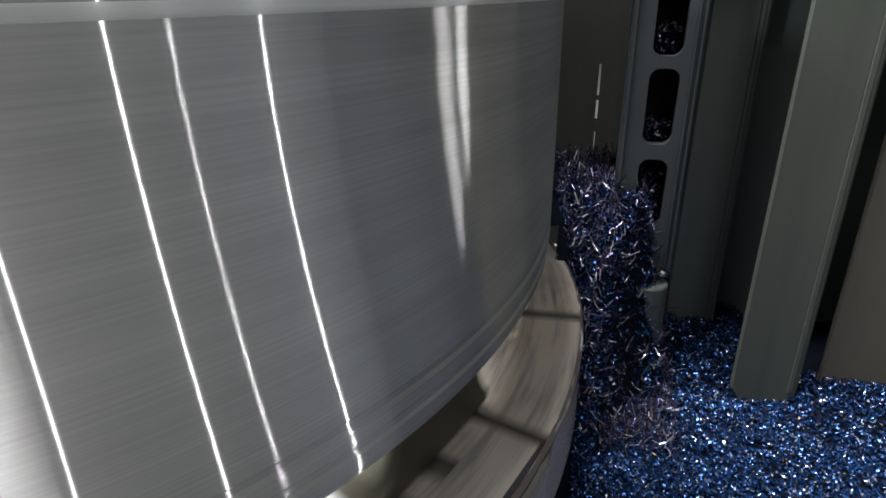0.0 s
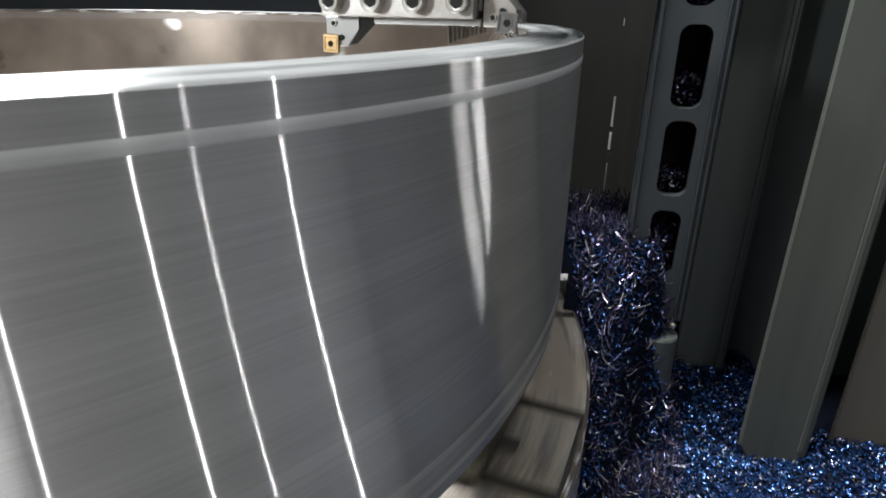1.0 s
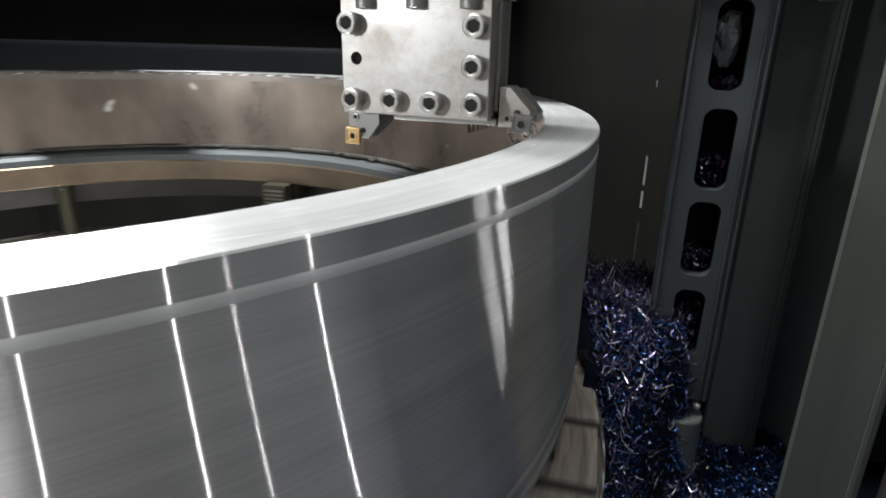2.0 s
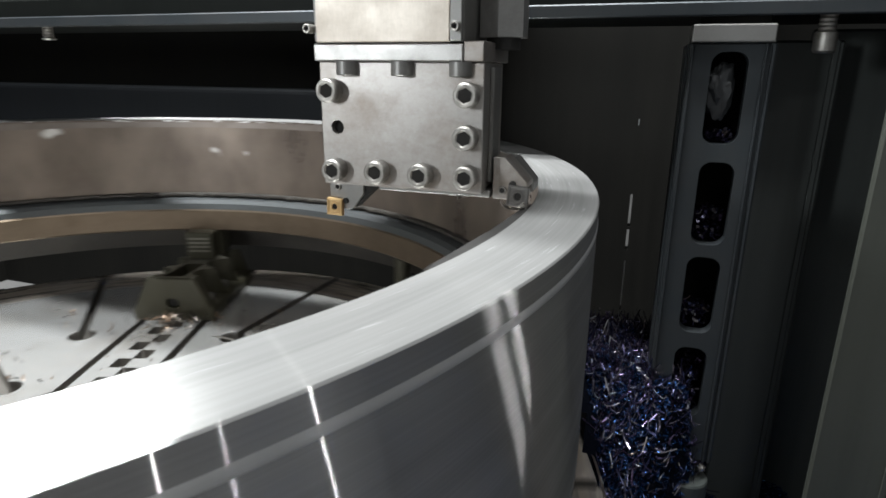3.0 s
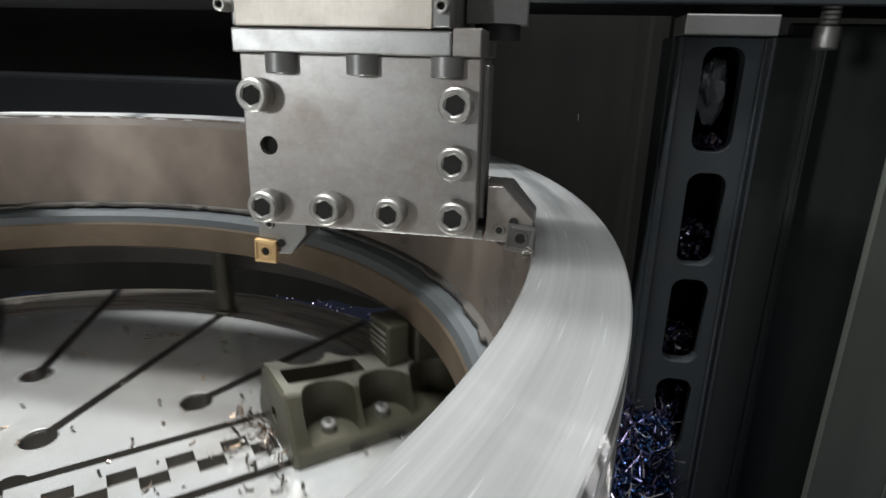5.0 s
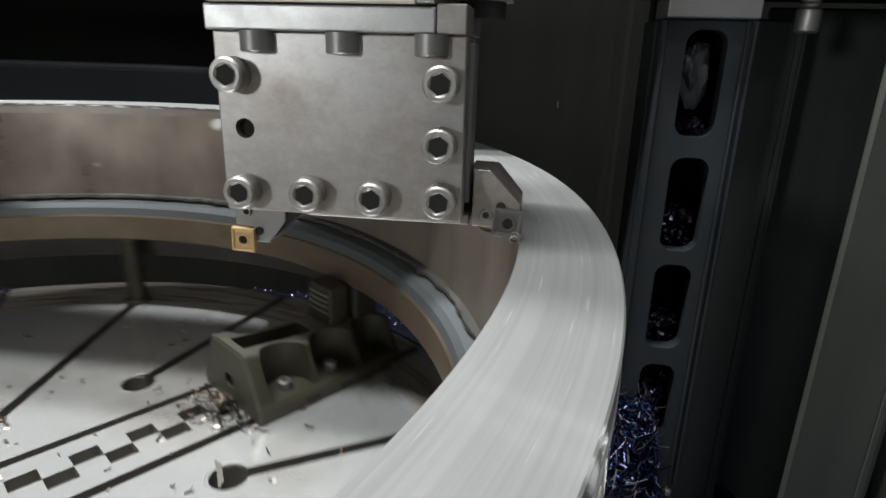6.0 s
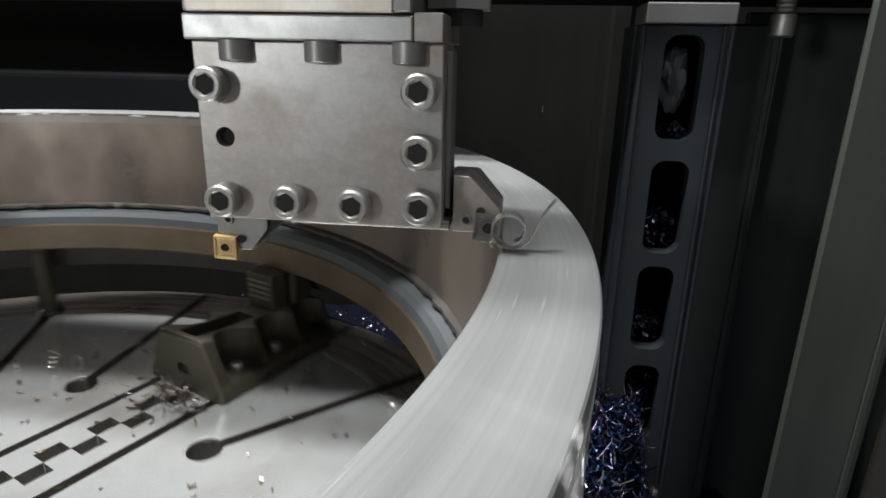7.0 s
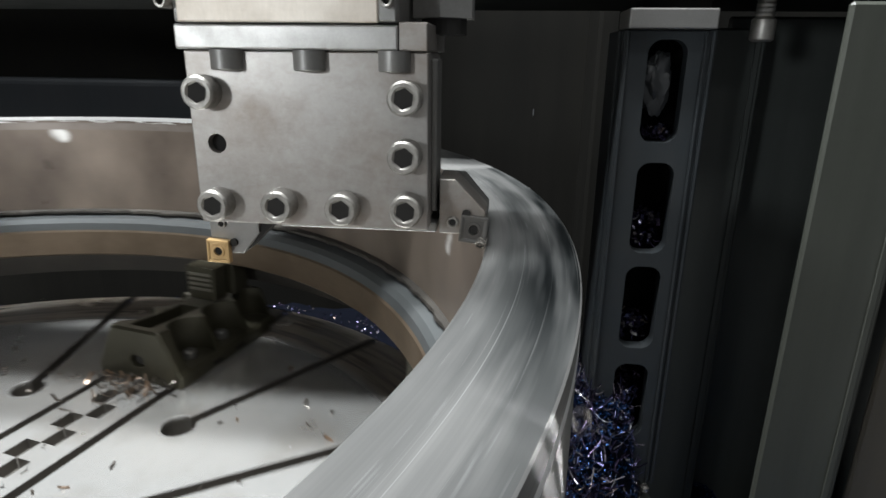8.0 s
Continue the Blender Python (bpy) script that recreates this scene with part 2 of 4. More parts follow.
RING_WALL = turned_steel("turned_wall_steel", 0.8, 0.0014, (0.78, 0.77, 0.755), 0.84, ring_tone=0.38)
# more diffuse steel stands in for the light this raised bead would catch
RING_BAND = turned_steel("turned_band_steel", 0.7, 0.03, (0.66, 0.66, 0.655), 0.45)
RING_FACE = turned_steel("turned_face_steel", 0.62, 0.004, (0.39, 0.386, 0.376), 0.64, True, 0.26, 0.68, 0.06)
BORE = bore_steel()
LEDGE = machined("scaled_blue_steel", (0.085, 0.092, 0.094), 0.5, 0.5, (20, 20, 20), 0.45, 0.2, (0.08, 0.08, 0.08))
FLANGE = machined("rusty_flange_steel", (0.21, 0.158, 0.112), 0.34, 0.72, (4, 4, 50), 0.75, 0.15, (0.10, 0.075, 0.05), 6)
LIP = lip_steel()
BORED = machined("dull_bored_steel", (0.27, 0.235, 0.21), 0.38, 0.7, (4, 4, 60), 0.5, 0.12, (0.13, 0.10, 0.08))
WELD = machined("black_weld_scale", (0.05, 0.045, 0.04), 0.5, 0.5, (60, 60, 60), 0.4, 0.6)
TABLE = table_steel()
SLOT = machined("dark_slot_steel", (0.15, 0.14, 0.125), 0.5, 0.5)
JAW = machined("olive_cast_iron", (0.054, 0.050, 0.032), 0.45, 0.45, (30, 30, 30), 0.55, 0.35, (0.06, 0.055, 0.04))
JAW_EDGE = machined("pale_cast_iron", (0.22, 0.21, 0.175), 0.42, 0.6, (30, 30, 30), 0.5, 0.3, (0.12, 0.11, 0.08))
PLATE = machined("milled_tool_steel", (0.42, 0.40, 0.38), 0.38, 0.76, (30, 30, 30), 0.72, 0.14, (0.20, 0.155, 0.12), 15)
PALE = machined("ground_pale_steel", (0.66, 0.60, 0.53), 0.45, 0.6, (40, 40, 10), 0.5, 0.08, (0.36, 0.30, 0.24), 20)
BAR = machined("bright_bar_steel", (0.45, 0.44, 0.425), 0.36, 0.8, (60, 60, 60), 0.5, 0.2, (0.22, 0.21, 0.19), 30)
BOLT = machined("worn_bolt_steel", (0.36, 0.345, 0.32), 0.42, 0.8, (80, 80, 80), 0.6, 0.25, (0.12, 0.11, 0.1), 70)
# shade inside sockets and notches put into the colour; the burr shares it
HOLE = painted("dark_socket_steel", (0.026, 0.025, 0.024), 0.75, 0.3, (0.03, 0.028, 0.025), 0.12)
SHANK = machined("blackened_shank_steel", (0.26, 0.255, 0.245), 0.4, 0.7, (60, 60, 60), 0.4, 0.15)
GOLD = machined("gold_coated_carbide", (0.62, 0.42, 0.20), 0.36, 0.6, (80, 80, 80), 0.25, 0.15, (0.3, 0.17, 0.07))
CARBIDE = machined("grey_carbide", (0.17, 0.167, 0.163), 0.32, 0.8, (80, 80, 80))
# near-black base colours keep the shaded housing, pan and rail dark under the lamps
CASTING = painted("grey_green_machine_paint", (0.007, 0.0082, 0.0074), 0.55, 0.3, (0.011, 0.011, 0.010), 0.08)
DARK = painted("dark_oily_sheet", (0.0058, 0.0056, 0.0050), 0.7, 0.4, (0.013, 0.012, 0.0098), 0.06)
GUARD = painted("olive_grey_guard_sheet", (0.038, 0.041, 0.033), 0.5, 0.4)
# guard colour raised to offset the cross rail's shadow on the back sheets
GUARD_BACK = painted("shaded_guard_sheet", (0.042, 0.048, 0.045), 0.45, 0.4)
GUARD_WARM = painted("brownish_guard_sheet", (0.055, 0.046, 0.033), 0.45, 0.4)
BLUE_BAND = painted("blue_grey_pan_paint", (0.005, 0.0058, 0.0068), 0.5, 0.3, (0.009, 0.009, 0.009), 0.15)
COLUMN = machined("drawn_column_steel", (0.039, 0.046, 0.051), 0.45, 0.5, (60, 60, 4), 0.6, 0.2, (0.05, 0.05, 0.05))
GREASE = painted("grey_caked_grease", (0.020, 0.022, 0.024), 0.5, 0.5, (0.012, 0.012, 0.013))
# near-black, so the shaded gaps between the loose chips stay dark
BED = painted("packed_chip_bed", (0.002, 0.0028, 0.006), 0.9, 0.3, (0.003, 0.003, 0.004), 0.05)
HALL = painted("hall_wall_paint", (0.55, 0.57, 0.58), 0.7, 0.2, (0.25, 0.25, 0.25))
FLOOR = painted("oily_concrete", (0.16, 0.155, 0.15), 0.55, 0.4)
BLUE_CHIP = chip_metal("blue_tempered_chip", [(0.0, (0.002, 0.015, 0.055)), (0.45, (0.011, 0.06, 0.185)), (0.75, (0.014, 0.04, 0.125)), (0.92, (0.05, 0.045, 0.10)), (0.985, (0.4, 0.45, 0.52)), (1.0, (0.35, 0.24, 0.13))])
DARK_CHIP = chip_metal("purple_tempered_chip", [(0.0, (0.024, 0.023, 0.05)), (0.4, (0.060, 0.040, 0.078)), (0.7, (0.042, 0.052, 0.125)), (0.90, (0.20, 0.175, 0.185)), (0.965, (0.6, 0.61, 0.66)), (1.0, (0.24, 0.15, 0.1))])
STEEL_CHIP = chip_metal("bare_steel_chip", [(0.0, (0.05, 0.045, 0.04)), (0.5, (0.14, 0.12, 0.10)), (0.85, (0.28, 0.18, 0.11)), (1.0, (0.5, 0.48, 0.45))], 0.3)
BRIGHT_CHIP = machined("fresh_cut_chip", (0.66, 0.62, 0.58), 0.25, 0.9, (90, 90, 90), 0.3, 0.2)


# ---- mesh helpers ----
def part(name, bm, material, parent=None, label="", smooth=False):
    """Links a bmesh as one mesh object, under a thing if one is given."""
    me = bpy.data.meshes.new(name)
    bmesh.ops.recalc_face_normals(bm, faces=bm.faces)
    if smooth:
        for f in bm.faces:
            f.smooth = True
        for e in bm.edges:
            if len(e.link_faces) == 2 and e.calc_face_angle(0) > radians(28):
                e.smooth = False
    bm.to_mesh(me)
    bm.free()
    for m in material if isinstance(material, (list, tuple)) else [material]:
        me.materials.append(m)
    ob = new(name, me)
    ob.parent = parent
    if label:
        tagged(ob, label)
    return ob


def loft(loops, closed=False, cap=True, bm=None):
    """Skins a row of vertex loops that have the same count."""
    bm = bm or bmesh.new()
    rows = [[bm.verts.new(p) for p in loop] for loop in loops]
    n = len(rows[0])
    pairs = list(zip(rows, rows[1:])) + ([(rows[-1], rows[0])] if closed else [])
    for a, b in pairs:
        for i in range(n):
            j = (i + 1) % n
            bm.faces.new((a[i], a[j], b[j], b[i]))
    if cap and not closed:
        bm.faces.new(rows[0])
        bm.faces.new(rows[-1])
    return bm


def lathe(profile, seg=48, closed=False, cap=True, at=(0, 0, 0)):
    """Turns a profile of (radius, height) round z."""
    return loft([[(at[0] + r * math.cos(2 * math.pi * i / seg), at[1] + r * math.sin(2 * math.pi * i / seg), at[2] + z) for i in range(seg)] for r, z in profile], closed, cap)


def box(lo, hi, bevel=0.001, segments=1, bm=None):
    bm = bm or bmesh.new()
    made = bmesh.ops.create_cube(bm, size=1)["verts"]
    mid, size = [(a + b) / 2 for a, b in zip(lo, hi)], [b - a for a, b in zip(lo, hi)]
    for v in made:
        v.co = Vector([m + c * s for m, c, s in zip(mid, v.co, size)])
    if bevel:
        edges = {e for v in made for e in v.link_edges}
        bmesh.ops.bevel(bm, geom=list(edges), offset=bevel, segments=segments, affect="EDGES", profile=0.5)
    return bm


def prism(outline, y0, y1, bevel=0.001):
    """A plate cut to an outline of (x, z), from y0 to y1."""
    bm = bmesh.new()
    front = [bm.verts.new((x, y0, z)) for x, z in outline]
    back = [bm.verts.new((x, y1, z)) for x, z in outline]
    n = len(outline)
    bm.faces.new(front)
    bm.faces.new(back)
    for i in range(n):
        bm.faces.new((front[i], front[(i + 1) % n], back[(i + 1) % n], back[i]))
    if bevel:
        bmesh.ops.bevel(bm, geom=list(bm.edges), offset=bevel, segments=1, affect="EDGES")
    return bm


def polygon(n, radius, count, turn=0.0):
    """count points spread along a regular n-gon."""
    pts = []
    for i in range(count):
        a = 2 * math.pi * i / count
        w = (a % (2 * math.pi / n)) - math.pi / n
        r = radius * math.cos(math.pi / n) / math.cos(w)
        pts.append((r * math.cos(a + turn), r * math.sin(a + turn)))
    return pts


def stadium(wide, high, count=24, at=(0, 0)):
    """Outline of an upright slot with round ends."""
    r, pts = wide * 0.36, []
    for i in range(count):
        a = 2 * math.pi * (i + 0.5) / count
        s, c = (1 if math.sin(a) >= 0 else -1), (1 if math.cos(a) >= 0 else -1)
        pts.append((at[0] + r * math.cos(a) + c * (wide / 2 - r), at[1] + r * math.sin(a) + s * (high / 2 - r)))
    return pts


def thing(name, at=(0, 0, 0)):
    ob = new(name)
    ob.empty_display_size = 0.05
    ob.location = at
    return ob


def carve(ob, cutters):
    """Cuts meshes out of a mesh object for good."""
    for bm in cutters:
        me = bpy.data.meshes.new("cut")
        bmesh.ops.recalc_face_normals(bm, faces=bm.faces)
        bm.to_mesh(me)
        bm.free()
        tool = new("cut", me)
        tool.parent = ob.parent
        mod = ob.modifiers.new("cut", "BOOLEAN")
        mod.object, mod.operation, mod.solver = tool, "DIFFERENCE", "EXACT"
        dg = bpy.context.evaluated_depsgraph_get()
        dg.update()
        fresh = bpy.data.meshes.new_from_object(ob.evaluated_get(dg))
        ob.modifiers.clear()
        old, ob.data = ob.data, fresh
        bpy.data.meshes.remove(old)
        bpy.data.objects.remove(tool)
    return ob


# ---- setting ----
floor = tagged(part("floor", box((-8, -10, -0.2), (12, 10, 0), 0), FLOOR), "oily grey concrete workshop floor", "floor", kind="structure")
tagged(part("ceiling", box((-8, -10, 9.6), (12, 10, 9.8), 0), HALL), "grey workshop hall ceiling", "ceiling", kind="structure")
for name, lo, hi in (("wall_south", (-8, -10.2, 0), (12, -10, 9.6)), ("wall_north", (-8, 10, 0), (12, 10.2, 9.6)), ("wall_west", (-8.2, -10, 0), (-8, 10, 9.6)), ("wall_east", (12, -10, 0), (12.2, 10, 9.6))):
    tagged(part(name, box(lo, hi, 0), HALL), "plain grey workshop hall wall", "wall", kind="structure")


def machine_back():
    """The dark rear housing of the lathe behind the work."""
    body = thing("machine_housing")
    tagged(body, "dark oily housing wall behind the lathe table", "machine housing")
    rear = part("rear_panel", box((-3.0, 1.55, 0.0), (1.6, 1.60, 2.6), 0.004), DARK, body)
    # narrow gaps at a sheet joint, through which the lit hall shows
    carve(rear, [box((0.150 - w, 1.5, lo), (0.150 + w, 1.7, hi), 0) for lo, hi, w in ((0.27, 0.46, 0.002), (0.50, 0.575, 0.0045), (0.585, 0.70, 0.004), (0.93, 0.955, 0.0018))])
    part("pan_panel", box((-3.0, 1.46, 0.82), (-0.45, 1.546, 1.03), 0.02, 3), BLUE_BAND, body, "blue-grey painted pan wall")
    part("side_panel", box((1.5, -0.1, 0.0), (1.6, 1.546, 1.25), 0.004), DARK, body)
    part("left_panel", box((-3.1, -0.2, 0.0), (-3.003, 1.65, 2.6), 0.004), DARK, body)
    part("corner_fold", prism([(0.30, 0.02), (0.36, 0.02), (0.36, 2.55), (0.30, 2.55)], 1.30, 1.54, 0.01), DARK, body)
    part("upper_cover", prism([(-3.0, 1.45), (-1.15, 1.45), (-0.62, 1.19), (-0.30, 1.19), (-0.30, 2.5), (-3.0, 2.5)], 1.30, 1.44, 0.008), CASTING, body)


machine_back()


def cross_rail():
    rail = thing("cross_rail")
    tagged(rail, "long grey-green painted cross rail above the turning table", "cross rail")
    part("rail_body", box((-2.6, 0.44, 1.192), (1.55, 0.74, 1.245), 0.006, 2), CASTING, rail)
    part("lower_lip", box((-2.6, 0.425, 1.186), (1.55, 0.4396, 1.206), 0.002), COLUMN, rail, "bare steel lower lip")
    for i, (x, drop) in enumerate(((0.409, 0.056), (-1.6, 0.03), (-1.1, 0.03))):
        bolt = part("bolt", lathe([(0.0125, 0.0)] + [(0.0110 + 0.0012 * (k % 2), -0.003 * k) for k in range(1, 9)] + [(0.0125, -0.026), (0.0155, -0.028), (0.0155, -drop + 0.003), (0.012, -drop)], 20, at=(x, 0.47, 1.1915)), BOLT, rail, "threaded bolt end", True)


cross_rail()


def slotted_column():
    col = thing("slotted_column", (0.285, 0.46, 0.43))
    tagged(col, "grey steel column with a row of long round-ended slots", "column")
    face = part("face_plate", box((-0.060, -0.012, 0.0), (0.060, 0.012, 0.719), 0.002, 2), COLUMN, col)
    cuts = []
    for top, high in ((0.703, 0.138), (0.537, 0.136), (0.380, 0.136), (0.216, 0.134)):
        mid = top - high / 2
        outline = stadium(0.052, high, 28, (-0.001 if top > 0.7 else 0.002, mid + 0.004))
        cuts.append(loft([[(x, -0.03, z) for x, z in outline], [(x, 0.03, z) for x, z in outline]]))
    carve(face, cuts)
    for x0, x1, y0, y1 in ((-0.064, -0.054, 0.0125, 0.10), (0.050, 0.060, 0.0125, 0.10), (0.044, 0.048, -0.0185, -0.0125), (0.052, 0.058, -0.0165, -0.0125), (-0.058, -0.053, -0.0165, -0.0125)):
        part("flange", box((x0, y0, 0.0), (x1, y1, 0.7185), 0.0015), COLUMN, col)
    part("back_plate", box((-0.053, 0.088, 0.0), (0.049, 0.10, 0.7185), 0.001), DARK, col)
    # dark stem added to fill the shaded gap under the rail
    part("dark_gap_stem", box((-0.05, -0.02, 0.7454), (0.046, 0.045, 0.7615), 0.001), DARK, col)
    part("head_block", box((-0.059, -0.034, 0.7195), (0.053, 0.05, 0.745), 0.002, 2), SHANK, col, "scuffed grey head block")
    part("foot_screw", lathe([(0.007, 0), (0.007, 0.006), (0.004, 0.010)], 12, at=(0.045, -0.016, -0.014)), BRIGHT_CHIP, col)


slotted_column()


def grease_lump():
    """A smeared lump of grease and fines that fills the upper half of the top slot."""
    bm = bmesh.new()
    bmesh.ops.create_icosphere(bm, subdivisions=4, radius=1.0)
    for v in bm.verts:
        n = 1 + 0.35 * noise.noise(v.co * 1.7) + 0.16 * noise.noise(v.co * 5.0)
        v.co = Vector((v.co.x * 0.021 * n, v.co.y * 0.016 * n, v.co.z * 0.040 * n))
    lump = part("grease_lump", bm, GREASE, smooth=True)
    lump.location = (0.278, 0.468, 1.080)
    tagged(lump, "smeared grey lump of grease stuck in the column slot", "grease lump")


grease_lump()


def round_post(x, y, r, z0, z1):
    post = tagged(part("round_post", lathe([(r * 0.92, z0), (r, z0 + 0.01), (r, z1 - 0.004), (r * 0.94, z1)], 32), GUARD_BACK, smooth=True), "stubby grey-green post buried in blue chips", "post")
    post.location = (x, y, 0)


round_post(0.308, 0.444, 0.036, 0.10, 0.40)


def guard_panel(name, x0, x1, y, z0, z1, material, label, thick=0.012, lean=0.0):
    p = thing(name, (0, y, 0))
    tagged(p, label, "guard panel")
    w = x1 - x0
    outline = [(x0 + w * 0.16, z0), (x1 - w * 0.10, z0 - 0.006), (x1, z0 + 0.02), (x1 + lean, z1), (x0 + lean, z1), (x0, z0 + 0.03)]
    part("sheet", prism(outline, 0, thick, 0.004), material, p)
    for x in (x1 - 0.014,):
        part("fold", box((x - 0.005, -0.0035, z0 + 0.04), (x + 0.005, -0.0005, z1), 0.0014), material, p)


guard_panel("inner_guard", 0.368, 0.475, 0.62, 0.13, 1.16, GUARD_BACK, "grey painted recessed guard sheet standing in chips")
guard_panel("middle_guard", 0.487, 0.607, 0.41, 0.165, 1.182, GUARD, "broad olive-grey guard sheet with a rounded foot")
guard_panel("outer_guard", 0.652, 0.95, 0.45, 0.12, 1.182, GUARD_WARM, "brownish guard sheet standing in blue chips")
guard_panel("rear_guard", 0.44, 0.9, 0.70, 0.12, 1.182, GUARD_BACK, "shaded guard sheet behind the others")


# ---- the chip bed ----
def soft_step(v):
    v = min(1, max(0, v))
    return v * v * (3 - 2 * v)


def bed_height(x, y):
    """Level chips, with a tangled heap between the table and the column."""
    d = math.hypot(x - CX, y - CY) - TABLE_R
    drawn = soft_step((x - 0.20) / 0.09)
    back = soft_step((y - 0.10 - 0.25 * drawn) / (0.34 - 0.24 * drawn))
    side = soft_step((0.375 - x) / 0.10)
    reach = 0.13 + 0.3 * soft_step((y - 0.5) / 0.3)
    mound = 0.40 * back * side * math.exp(-(max(0, d - 0.16) / reach) ** 2) * (1 - 0.45 * soft_step((y - 0.55) / 0.45))
    away = min(1, max(0, (-0.02 - x) / 0.2))
    mound *= 1 - away * (1 - 0.6 * min(1, max(0, (d - 0.02) / 0.16)))
    slope = 0.075 * soft_step((y - 0.38) / 0.3)
    rough = 0.018 * noise.noise((x * 9, y * 9, 0)) + 0.012 * noise.noise((x * 31, y * 31, 3))
    drift = 0.055 * soft_step((x - 0.55) / 0.14) * soft_step((y - 0.27) / 0.16)
    return 0.165 + mound + slope * (1 - 0.6 * side) * (1 - soft_step((x - 0.5) / 0.1)) + drift + rough


def chip_bed():
    bm = bmesh.new()
    nx, ny, step = 116, 92, 0.025
    grid = [[bm.verts.new((-1.9 + i * step, -0.85 + j * step, bed_height(-1.9 + i * step, -0.85 + j * step))) for j in range(ny)] for i in range(nx)]
    for i in range(nx - 1):
        for j in range(ny - 1):
            x, y = -1.9 + (i + 0.5) * step, -0.85 + (j + 0.5) * step
            if math.hypot(x - CX, y - CY) > TABLE_R - 0.02:
                bm.faces.new((grid[i][j], grid[i + 1][j], grid[i + 1][j + 1], grid[i][j + 1]))
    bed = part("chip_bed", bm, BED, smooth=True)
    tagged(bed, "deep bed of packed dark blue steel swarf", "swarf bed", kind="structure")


chip_bed()


def chip_cloud(name, count, spots, sizes, material, label, seed, curl=1.4, widths=(0.0012, 0.0034)):
    """Many small curled shavings in one mesh. spots(rng) gives a place."""
    rng = random.Random(seed)
    verts, faces = [], []
    for _ in range(count):
        p = spots(rng)
        if p is None:
            continue
        length, wide = rng.uniform(*sizes), rng.uniform(*widths)
        turn = Euler((rng.uniform(-0.7, 0.7), rng.uniform(-0.9, 0.9), rng.uniform(0, 6.28))).to_matrix()
        bend = rng.uniform(0.3, curl)
        base, segs = len(verts), 3
        for k in range(segs + 1):
            s = k / segs - 0.5
            c = Vector((length * s, 0, length * bend * s * s))
            for w in (-wide, wide * rng.uniform(0.6, 1.0)):
                verts.append(tuple(Vector(p) + turn @ (c + Vector((0, w, abs(w) * 0.4)))))
        for k in range(segs):
            a = base + 2 * k
            faces.append((a, a + 1, a + 3, a + 2))
    me = bpy.data.meshes.new(name)
    me.from_pydata(verts, [], faces)
    me.materials.append(material)
    return tagged(new(name, me), label, "metal chips", kind="stuff")


def floor_spot(rng):
    x, y = rng.uniform(0.05, 1.05), rng.uniform(-0.45, 0.85)
    d = math.hypot(x - CX, y - CY)
    if d < TABLE_R + 0.004 or (y > 0.47 and x > 0.62):
        return None
    return x, y, bed_height(x, y) + rng.uniform(0.0, 0.011)


def mound_spot(rng):
    x, y = rng.uniform(0.02, 0.37), rng.uniform(0.2, 1.1)
    if math.hypot(x - CX, y - CY) < TABLE_R + 0.004:
        return None
    return x, y, bed_height(x, y) + rng.uniform(0.0, 0.03)


def heap_spot(rng):
    x, y = rng.uniform(0.05, 0.37), rng.uniform(0.05, 0.62)
    if math.hypot(x - CX, y - CY) < TABLE_R + 0.004 or rng.random() < (bed_height(x, y) - 0.36) / 0.3:
        return None
    return x, y, bed_height(x, y) + rng.uniform(0.0, 0.016)


def rear_spot(rng):
    a, r = rng.uniform(0.5, 2.4), TABLE_R + rng.uniform(0.01, 0.35)
    x, y = CX + r * math.cos(a), CY + r * math.sin(a)
    return x, y, bed_height(x, y) + rng.uniform(0, 0.02)


def slot_spot(rng):
    top, high = rng.choice(((0.703, 0.138), (0.537, 0.136), (0.380, 0.136), (0.216, 0.134)))
    level = {0.703: 0.12, 0.537: 0.4, 0.380: 0.28, 0.216: 0.75}[top]
    depth = rng.uniform(0.0, 1.0)
    return 0.287 + rng.uniform(-0.022, 0.022), 0.46 + 0.012 + depth * 0.05, 0.43 + top - high + 0.004 + high * level * rng.random()


chip_cloud("blue_chips", 120000, floor_spot, (0.004, 0.011), BLUE_CHIP, "countless small blue tempered steel chips", 3, 1.6, (0.0007, 0.0021))
chip_cloud("tangled_chips", 9000, mound_spot, (0.010, 0.046), DARK_CHIP, "tangle of long purple and silver shavings", 4, 2.8, (0.0004, 0.0015))
chip_cloud("heaped_blue_chips", 11000, heap_spot, (0.005, 0.016), BLUE_CHIP, "fine blue chips sifted over the tangled heap", 7, 2.0, (0.0005, 0.0017))
chip_cloud("rear_chips", 1500, rear_spot, (0.004, 0.011), DARK_CHIP, "dark tempered chips heaped behind the turning table", 5)
chip_cloud("slot_chips", 900, slot_spot, (0.004, 0.013), DARK_CHIP, "dark tempered chips caught in the column slots", 6)


# ---- the turning table, the work and what turns with them ----
def turning(ob):
    ob.location = (CX, CY, 0)
    return ob


def radial(r, a, side=0.0):
    a = radians(a)
    return r * math.cos(a) - side * math.sin(a), r * math.sin(a) + side * math.cos(a)


def slot_cutter(r0, r1, a, side, wide, z0, z1):
    """A radial groove from r0 to r1."""
    bm = bmesh.new()
    h = wide / 2
    ring = [radial(r, a, s) for r, s in ((r0, side - h), (r1, side - h), (r1, side + h), (r0, side + h))]
    return loft([[(x, y, z0) for x, y in ring], [(x, y, z1) for x, y in ring]], bm=bm)


